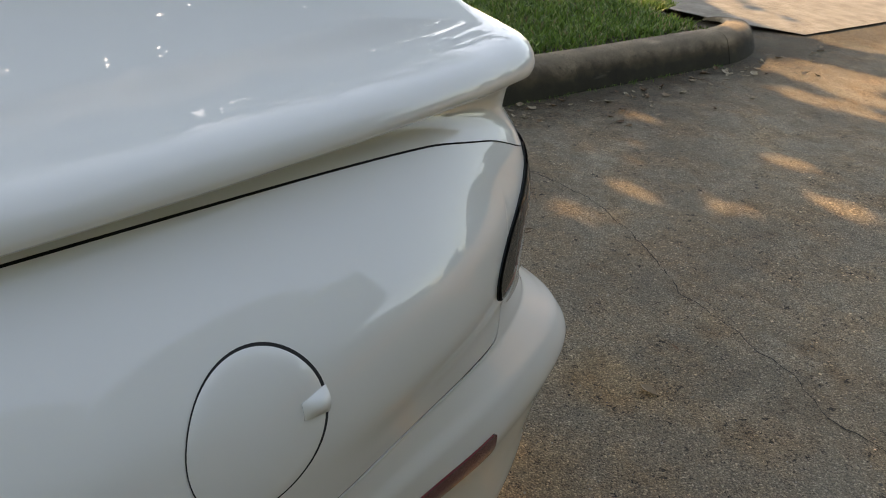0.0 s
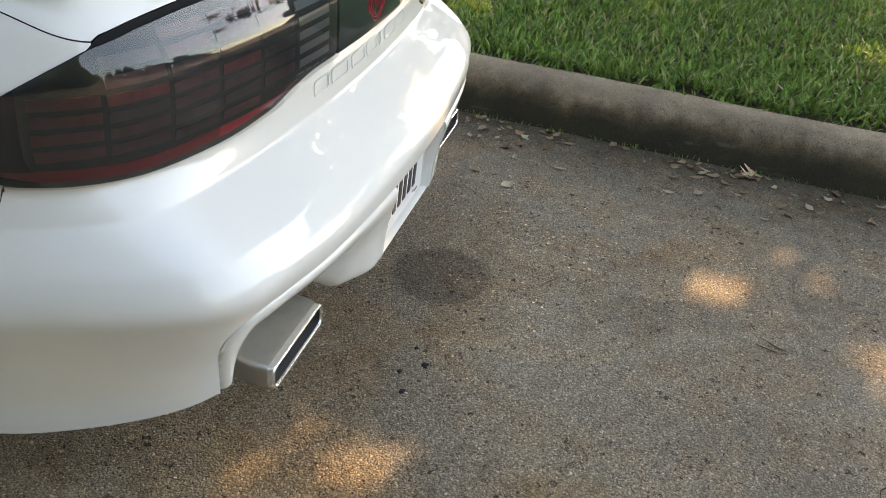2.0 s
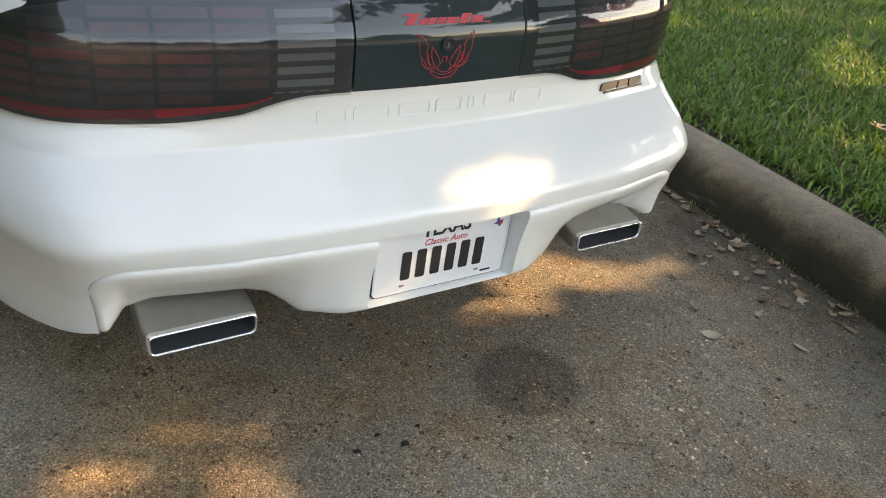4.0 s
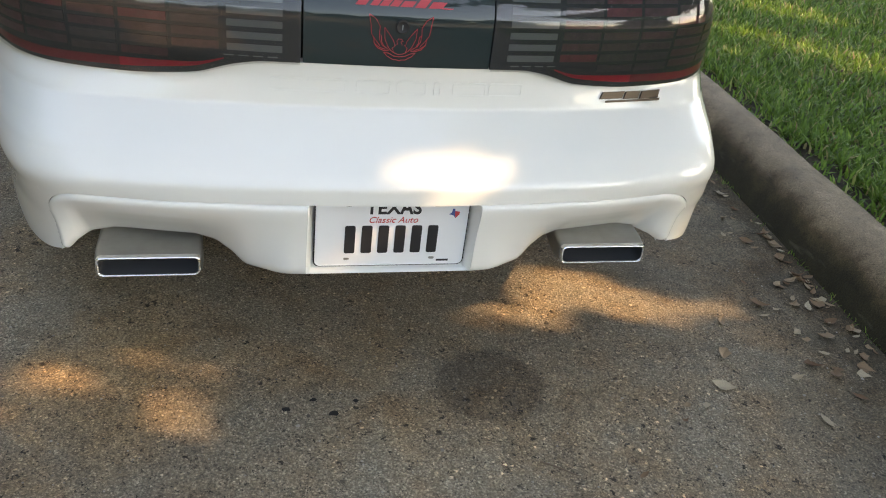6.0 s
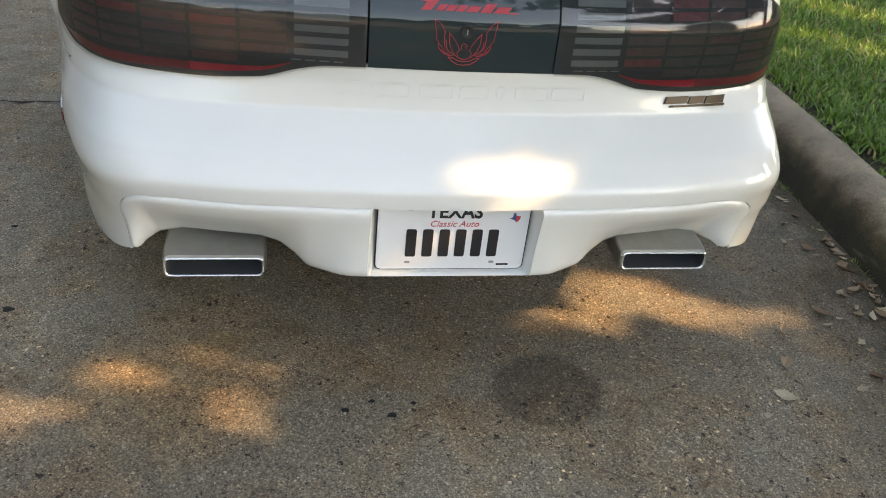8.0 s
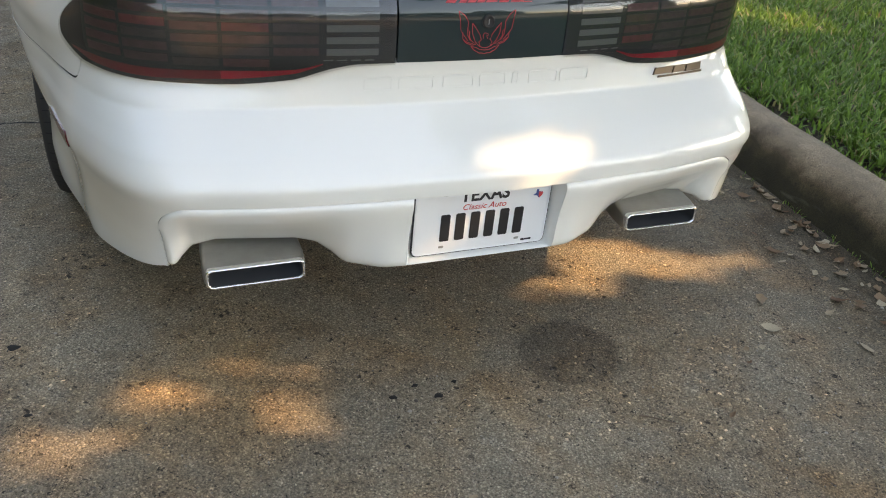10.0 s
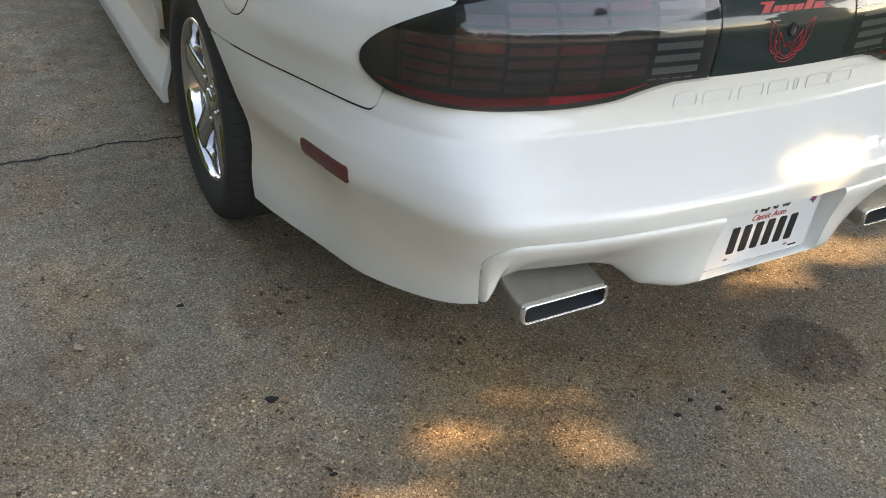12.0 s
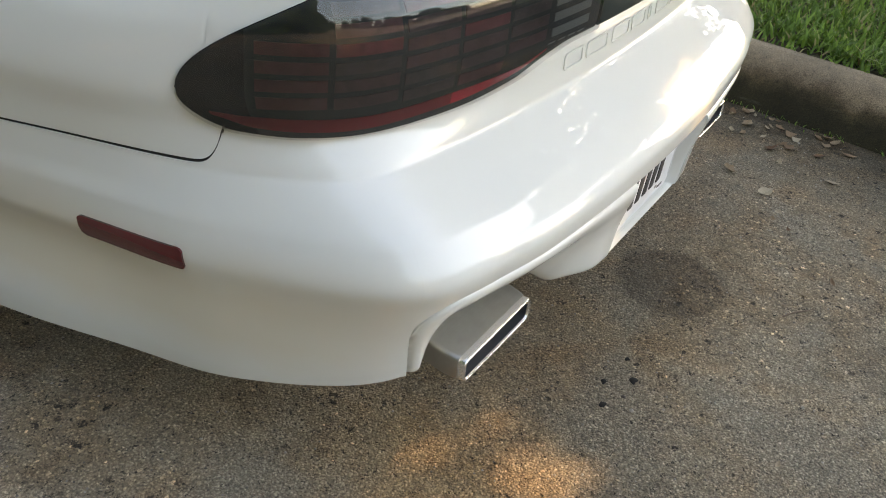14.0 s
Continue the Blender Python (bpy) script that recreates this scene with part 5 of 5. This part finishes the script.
def build_emblems(car, panel):
    # red script mark as plain slanted bars, the first of each group taller
    for x0, x1, z0, z1 in ((-0.0790, -0.0600, 0.7985, 0.8140), (-0.0860, -0.0520, 0.8125, 0.8160), (-0.0550, -0.0405, 0.7985, 0.8085), (-0.0375, -0.0215, 0.7985, 0.8085),
                           (-0.0185, -0.0025, 0.7985, 0.8085), (0.0005, 0.0230, 0.7985, 0.8080), (0.0300, 0.0500, 0.7980, 0.8130), (0.0535, 0.0800, 0.7980, 0.8085), (0.0760, 0.0960, 0.7975, 0.7993)):
        patch("red_mark", x0, x1, z0, z1, REDVINYL, panel, 0.0052, 4, 2, 0.0008, 0.9 * (z1 - z0))
    # red winged outline
    def bird(points):
        return [((px - 168) * 0.000354, 0.702 + (234 - pz) * 0.000354) for px, pz in points]

    wing = ((0, 0), (10, 52), (15, 97), (29, 118), (31, 146), (54, 172), (88, 184), (112, 180), (96, 168), (84, 160), (70, 137), (68, 107), (56, 97), (58, 57), (36, 22))
    inner = ((82, 62), (86, 118), (104, 160), (122, 182), (138, 190), (128, 168), (146, 150), (140, 152), (132, 128), (110, 97))
    for flip in (False, True):
        for shape in (wing, inner):
            stroke("red_outline", bird([(336 - px if flip else px, pz) for px, pz in shape]), 0.0011, REDVINYL, panel, 0.0054, True)
        for feather in (((15, 97), (40, 132), (62, 158)), ((31, 146), (58, 166), (92, 176)), ((56, 97), (60, 130), (78, 160))):
            stroke("red_feather", bird([(336 - px if flip else px, pz) for px, pz in feather]), 0.0009, REDVINYL, panel, 0.0054)
    tail = ((84, 192), (104, 212), (136, 230), (152, 230), (168, 234), (184, 230), (200, 230), (232, 212), (252, 192))
    stroke("red_outline", bird(tail + ((226, 196), (198, 210), (168, 214), (138, 210), (110, 196))), 0.0011, REDVINYL, panel, 0.0054, True)
    stroke("red_outline", bird(((128, 188), (150, 198), (168, 202), (186, 198), (208, 188))), 0.0010, REDVINYL, panel, 0.0054)
    stroke("red_outline", bird(((154, 150), (150, 128), (160, 118), (178, 122), (184, 130), (172, 134), (180, 150))), 0.0010, REDVINYL, panel, 0.0054)
    # lock
    rows = [[surf(0.002 + r * math.cos(t), 0.7655 + r * math.sin(t), h) for r, h in ((0.0125, 0.0045), (0.0125, 0.0085), (0.010, 0.0095), (0.0095, 0.0085), (0.0, 0.0085))] for t in np.linspace(0, 2 * math.pi, 25)]
    lock = part("boot_lock", grid_mesh(np.array(rows)), TRIM, panel, "black round boot lock")
    patch("keyhole", 0.0010, 0.0030, 0.7605, 0.7705, GREYCELL, lock, 0.0090, 2, 2, 0.0004)
    # raised frames in the paint in place of the maker's letters
    for x, half in ((-0.208, 0.027), (-0.130, 0.035), (-0.041, 0.032), (0.034, 0.028), (0.085, 0.006), (0.150, 0.033), (0.225, 0.034)):
        stroke("embossed_mark", rounded(x, 0.6405, half, 0.0125, 0.005), 0.0034, PAINT, car, 0.0024, True)
    # bronze badge as plain slanted bars
    badge = patch("badge", 0.452, 0.583, 0.6145, 0.6185, BRONZE, car, 0.006, 8, 2, 0.005, 0.002, "bronze metal badge of slanted bars")
    for x0, x1 in ((0.440, 0.492), (0.497, 0.532), (0.537, 0.582)):
        patch("bar", x0, x1, 0.6215 - 0.02 * (x0 - 0.44), 0.636 - 0.02 * (x0 - 0.44), BRONZE, badge, 0.006, 4, 2, 0.005, 0.006)


def lettering(name, text, size, place, mat, parent, slant=0.0, bold=0.0):
    cu = bpy.data.curves.new(name, "FONT")
    cu.body, cu.size, cu.align_x, cu.shear, cu.extrude = text, size, "CENTER", slant, 0.0004
    cu.offset = bold
    tmp = new(name + "_curve", cu)
    bpy.context.view_layer.update()
    me = bpy.data.meshes.new_from_object(tmp.evaluated_get(bpy.context.evaluated_depsgraph_get()))
    bpy.data.objects.remove(tmp)
    bpy.data.curves.remove(cu)
    me.materials.clear()
    me.materials.append(mat)
    ob = new(name, me)
    ob.parent = parent
    ob.matrix_basis = pose(*place, 90, 0, 0)
    return ob


def flat_shape(name, outline, y, thick, mat, parent):
    bm = bmesh.new()
    bm.faces.new([bm.verts.new((x, y, z)) for x, z in outline])
    out = bmesh.ops.extrude_face_region(bm, geom=bm.faces[:])
    bmesh.ops.translate(bm, vec=(0, thick, 0), verts=[v for v in out["geom"] if isinstance(v, bmesh.types.BMVert)])
    bmesh.ops.recalc_face_normals(bm, faces=bm.faces)
    return part(name, bm, mat, parent, smooth=False)


def build_plate():
    plate = empty("licence_plate", (0.001, 0.044, 0.2935), label="white enamel licence plate with black bars and red script", category="licence plate")
    plate.rotation_euler = (radians(3), 0, 0)
    flat_shape("sheet", rounded(0, 0.076, 0.1525, 0.076, 0.012, 7), 0.0, 0.002, PLATEWHITE, plate)
    flat_shape("backing", rounded(0, 0.0757, 0.1552, 0.0785, 0.013, 7), 0.0022, 0.004, TRIM, plate)
    for sx, sz, hw, hh in ((0, 0.0025, 0.140, 0.0012), (-0.1495, 0.076, 0.0012, 0.062), (0.1495, 0.076, 0.0012, 0.062)):
        flat_shape("rim", rounded(sx, sz, hw, hh, 0.001), -0.0012, 0.0014, PLATEWHITE, plate)
    for k in range(6):
        flat_shape("character_bar", rounded(-0.084 + 0.0335 * k, 0.0625, 0.0105, 0.0322, 0.004), -0.0012, 0.0015, INK, plate)
    name = lettering("state_name", "TEXAS", 0.042, (0, -0.0006, 0.1220), INK, plate, 0.0, 0.0011)
    name.scale = (0.90, 1, 1)
    lettering("class_name", "Classic Auto", 0.0195, (0, -0.0006, 0.1015), INKRED, plate, 0.3)
    flat_shape("map_mark", ((0.112, 0.1200), (0.118, 0.1240), (0.119, 0.1330), (0.124, 0.1330), (0.124, 0.1280), (0.134, 0.1260), (0.133, 0.1190), (0.126, 0.1120), (0.121, 0.1180)), -0.0006, 0.001, INKBLUE, plate)
    flat_shape("map_mark", ((0.1245, 0.1275), (0.1340, 0.1260), (0.1330, 0.1195), (0.1265, 0.1120), (0.1245, 0.1190)), -0.0011, 0.0005, INKRED, plate)
    flat_shape("serial_bar", rounded(0.110, 0.0105, 0.0125, 0.0022, 0.0005), -0.0006, 0.001, INK, plate)
    for x, z in ((-0.089, 0.0165), (0.086, 0.0165), (-0.089, 0.141), (0.086, 0.141)):
        flat_shape("bolt_slot", rounded(x, z, 0.0058, 0.0027, 0.0025), -0.0008, 0.001, STEEL, plate)
    return plate


# ---- fallen leaves, twigs and marks on the street ----
def leaf_mesh(seed, lobed=False, angular=False):
    """A dry leaf one unit long: a creased blade, pointed at both ends, or deeply lobed."""
    rng = random.Random(seed)
    bm = bmesh.new()
    n = 33 if lobed else 11
    bend, curl, twist = rng.uniform(-0.35, 0.35), rng.uniform(0.2, 1.0), rng.uniform(-0.35, 0.35)
    wide, peak = rng.uniform(0.15, 0.25), rng.uniform(0.95, 1.5)
    rows = []
    for k in range(n):
        t = k / (n - 1)
        w = wide * math.sin(math.pi * t) ** peak * (1.25 - 0.5 * t) + 0.003
        shift = 0.0
        if angular:
            # broad shoulders that taper to a stalk, with a notched tip
            w = 0.34 * max(0.0, min(t / 0.62, (1.06 - t) / 0.40)) ** 1.15 + 0.004
            shift = 0.25 * w
        if lobed:
            body = math.sin(math.pi * min(1, t * 0.9 + 0.06)) ** 0.6
            w = body * (0.09 + 0.30 * max(0.0, math.sin(t * math.pi * 7)) ** 0.7) + 0.006
            shift = 0.10 * w
        x, y = t - 0.5, bend * (t - 0.5) ** 2
        z = curl * (t - 0.5) ** 2
        edge = [w * (1 + rng.uniform(-0.12, 0.12)) for _ in range(2)]
        lift = 0.5 * (0.25 + curl)
        rows.append([bm.verts.new((x + shift, y + edge[0], z + edge[0] * lift + twist * w)), bm.verts.new((x, y, z)), bm.verts.new((x + shift, y - edge[1], z + edge[1] * lift - twist * w))])
    for k in range(n - 1):
        for m in range(2):
            bm.faces.new((rows[k][m], rows[k][m + 1], rows[k + 1][m + 1], rows[k + 1][m]))
    low = min(v.co.z for v in bm.verts)
    bmesh.ops.translate(bm, vec=(0, 0, -low + 0.015), verts=bm.verts)
    me = bpy.data.meshes.new("leaf")
    bm.to_mesh(me)
    bm.free()
    me.materials.append(OAKLEAF if lobed else LEAF)
    return me


def road_height(x, y):
    return 0.004 * noise.noise((x * 1.1, y * 1.1, 0)) + 0.0015 * noise.noise((x * 6, y * 6, 3))


def build_leaves():
    rng = random.Random(3)
    kinds = [leaf_mesh(k) for k in range(9)] + [leaf_mesh(20 + k, angular=True) for k in range(6)]
    oak = leaf_mesh(9, True)

    def lay(me, x, y, size, turn, label):
        ob = new("leaf", me)
        ob.matrix_basis = pose(x, y, road_height(x, y) + 0.001, rng.uniform(-5, 5), rng.uniform(-5, 5), turn) @ Matrix.Diagonal((size, size, size, 1))
        tagged(ob, label, "leaf", "fallen leaves")

    lay(oak, 1.215, -0.80, 0.10, 150, "dry tan lobed oak leaf lying by the kerb")
    for x, y, size in ((0.797, -0.058, 0.062), (-0.533, -0.456, 0.058), (0.738, -1.93, 0.05), (-0.15, -0.36, 0.02),
                       (0.86, 0.06, 0.05), (0.93, 0.20, 0.05), (0.83, -0.45, 0.03), (-0.458, -0.663, 0.03), (-1.3, 0.674, 0.035),
                       (1.081, 0.004, 0.055), (1.005, -0.039, 0.045), (1.088, 0.272, 0.06), (0.395, -0.268, 0.032), (0.484, -0.309, 0.030), (0.674, -0.114, 0.022), (0.722, -0.118, 0.026), (0.65, -0.16, 0.020)):
        lay(rng.choice(kinds), x, y, size, rng.uniform(0, 360), "dry curled tan leaf lying on the street")
    for x, y, z in ((2.286, 0.507, 0.172), (2.808, -0.217, 0.175)):
        ob = new("leaf", oak)
        ob.matrix_basis = pose(x, y, z, 8, -6, 200 + 90 * z) @ Matrix.Diagonal((0.11, 0.11, 0.11, 1))
        tagged(ob, "dry brown lobed oak leaf lying on the lawn", "leaf", "fallen leaves")
    for k in range(210):
        y = rng.uniform(-3.3, 1.3) if k % 3 else rng.choice((0.30, 0.05, -0.75, 0.62, -1.6)) + rng.gauss(0, 0.10)
        x = kerb_x(y) - 0.02 - abs(rng.gauss(0, 0.15 if k % 3 else 0.08))
        lay(rng.choice(kinds), x, y, rng.uniform(0.022, 0.052), rng.uniform(0, 360), "dry curled tan leaf in the gutter by the kerb")
    for k in range(26):
        y = rng.uniform(-4.2, -2.6)
        x = kerb_x(y) - 0.02 - abs(rng.gauss(0, 0.25))
        lay(rng.choice(kinds), x, y, rng.uniform(0.03, 0.07), rng.uniform(0, 360), "dry curled tan leaf in the gutter by the kerb")


def build_twig(x, y, length, turn, label="thin dry twig lying on the street"):
    rows = []
    for k in range(7):
        t = k / 6
        r = 0.0022 * (1 - 0.5 * t)
        rows.append([(length * (t - 0.5), 0.03 * length * math.sin(t * 5) + r * math.cos(a), 0.003 + r * math.sin(a)) for a in np.linspace(0, 2 * math.pi, 7)])
    ob = link("twig", grid_mesh(np.array(rows)), TWIG)
    ob.matrix_basis = pose(x, y, road_height(x, y), 0, 0, turn)
    tagged(ob, label, "twig", "twigs")


def build_crack(points, width, seed):
    rng = random.Random(seed)
    pts = [Vector((*p, 0)) for p in points]
    fine = []
    for a, b in zip(pts[:-1], pts[1:]):
        n = max(3, int((b - a).length / 0.02))
        fine += [a.lerp(b, k / n) for k in range(n)]
    fine.append(pts[-1])
    rows = []
    off = 0.0
    for k, p in enumerate(fine):
        off = off * 0.75 + rng.uniform(-0.007, 0.007)
        d = (fine[min(k + 1, len(fine) - 1)] - fine[max(k - 1, 0)]).normalized()
        side = Vector((-d.y, d.x, 0))
        w = width * rng.uniform(0.35, 1.2)
        c = p + side * off
        h = road_height(c.x, c.y) + 0.0022
        rows.append([(*(c + side * w * q).xy, h) for q in (-0.5, 0.5)])
    tagged(link("crack", grid_mesh(np.array(rows)), CRACK), "dark hairline crack in the street concrete", "crack", kind="structure")


def build_spots():
    rng = random.Random(8)
    for x, y, r in ((-0.207, -0.044, 0.011), (-0.11, -0.066, 0.012), (-0.15, -0.02, 0.008), (-0.06, -0.03, 0.007), (-0.972, 0.345, 0.016), (-1.06, 0.746, 0.010), (-0.93, 0.10, 0.009)):
        out = [(r * rng.uniform(0.5, 1.3) * math.cos(t), r * rng.uniform(0.4, 1.0) * math.sin(t)) for t in np.linspace(0, 2 * math.pi, 11)[:-1]]
        bm = bmesh.new()
        rim = [bm.verts.new((a, b, 0.0004)) for a, b in out]
        top = [bm.verts.new((a * 0.6, b * 0.6, 0.003)) for a, b in out]
        for k in range(10):
            bm.faces.new((rim[k], rim[(k + 1) % 10], top[(k + 1) % 10], top[k]))
        bm.faces.new(top)
        ob = link("tar_spot", bm, CRACK)
        ob.location = (x, y, road_height(x, y) + 0.0008)
        tagged(ob, "small black tar spot on the street", "tar spot", "tar spots")


def build_pebbles():
    """Loose grit on the street."""
    rng = np.random.default_rng(21)
    n = 5200
    x = rng.uniform(-2.0, 1.25, n)
    y = np.where(rng.random(n) < 0.7, rng.uniform(-1.6, 1.2, n), rng.uniform(-4.0, 2.0, n))
    ok = x < kerb_x(y) - 0.02
    x, y = x[ok], y[ok]
    n = len(x)
    r = rng.uniform(0.0012, 0.0034, n) * np.where(rng.random(n) < 0.06, 1.7, 1.0)
    z = np.array([road_height(a, b) for a, b in zip(x, y)])
    tilt = rng.uniform(0, 6.28, n)
    base = np.array([(1, 0, 0), (0.3, 0.8, 0), (-0.8, 0.5, 0), (-0.7, -0.6, 0), (0.4, -0.9, 0), (0.1, 0.05, 0.75)])
    v = np.zeros((n, 6, 3))
    c, s_ = np.cos(tilt)[:, None], np.sin(tilt)[:, None]
    v[..., 0] = x[:, None] + r[:, None] * (base[None, :, 0] * c - base[None, :, 1] * s_)
    v[..., 1] = y[:, None] + r[:, None] * (base[None, :, 0] * s_ + base[None, :, 1] * c)
    v[..., 2] = z[:, None] + r[:, None] * base[None, :, 2]
    f = (np.arange(n) * 6)[:, None, None] + np.array([(0, 1, 5), (1, 2, 5), (2, 3, 5), (3, 4, 5), (4, 0, 5)])[None]
    me = bpy.data.meshes.new("grit")
    me.from_pydata(v.reshape(-1, 3), [], f.reshape(-1, 3).tolist())
    me.materials.append(GRIT)
    tagged(new("grit", me), "loose pale grit scattered on the street", "gravel", kind="stuff")


for ob_ in [c for c in car.children if c.name.startswith("tail_lamp")]:
    build_lamp_cells(ob_, -1 if ob_.data.vertices[0].co.x < 0 else 1)
build_emblems(car, [c for c in car.children if c.name.startswith("tail_panel")][0])
build_plate()
build_leaves()
build_twig(0.32, -0.272, 0.085, -32)
build_twig(0.25, -0.818, 0.06, 60)
build_twig(0.23, -0.80, 0.05, 75)
build_twig(0.55, -1.0, 0.07, 10)
build_crack(((-4.0, 1.60), (-2.6, 1.72), (-1.414, 1.677), (-1.284, 1.68), (-1.047, 1.713), (-0.868, 1.691), (0.2, 1.73), (1.3, 1.70)), 0.013, 1)
build_crack(((0.90, -1.25), (0.592, -1.182), (0.29, -1.184), (0.065, -1.10), (-0.156, -1.02), (-0.306, -0.91), (-0.465, -0.868), (-0.70, -0.816), (-0.853, -0.723), (-1.3, -0.7)), 0.0036, 2)
build_spots()
build_pebbles()
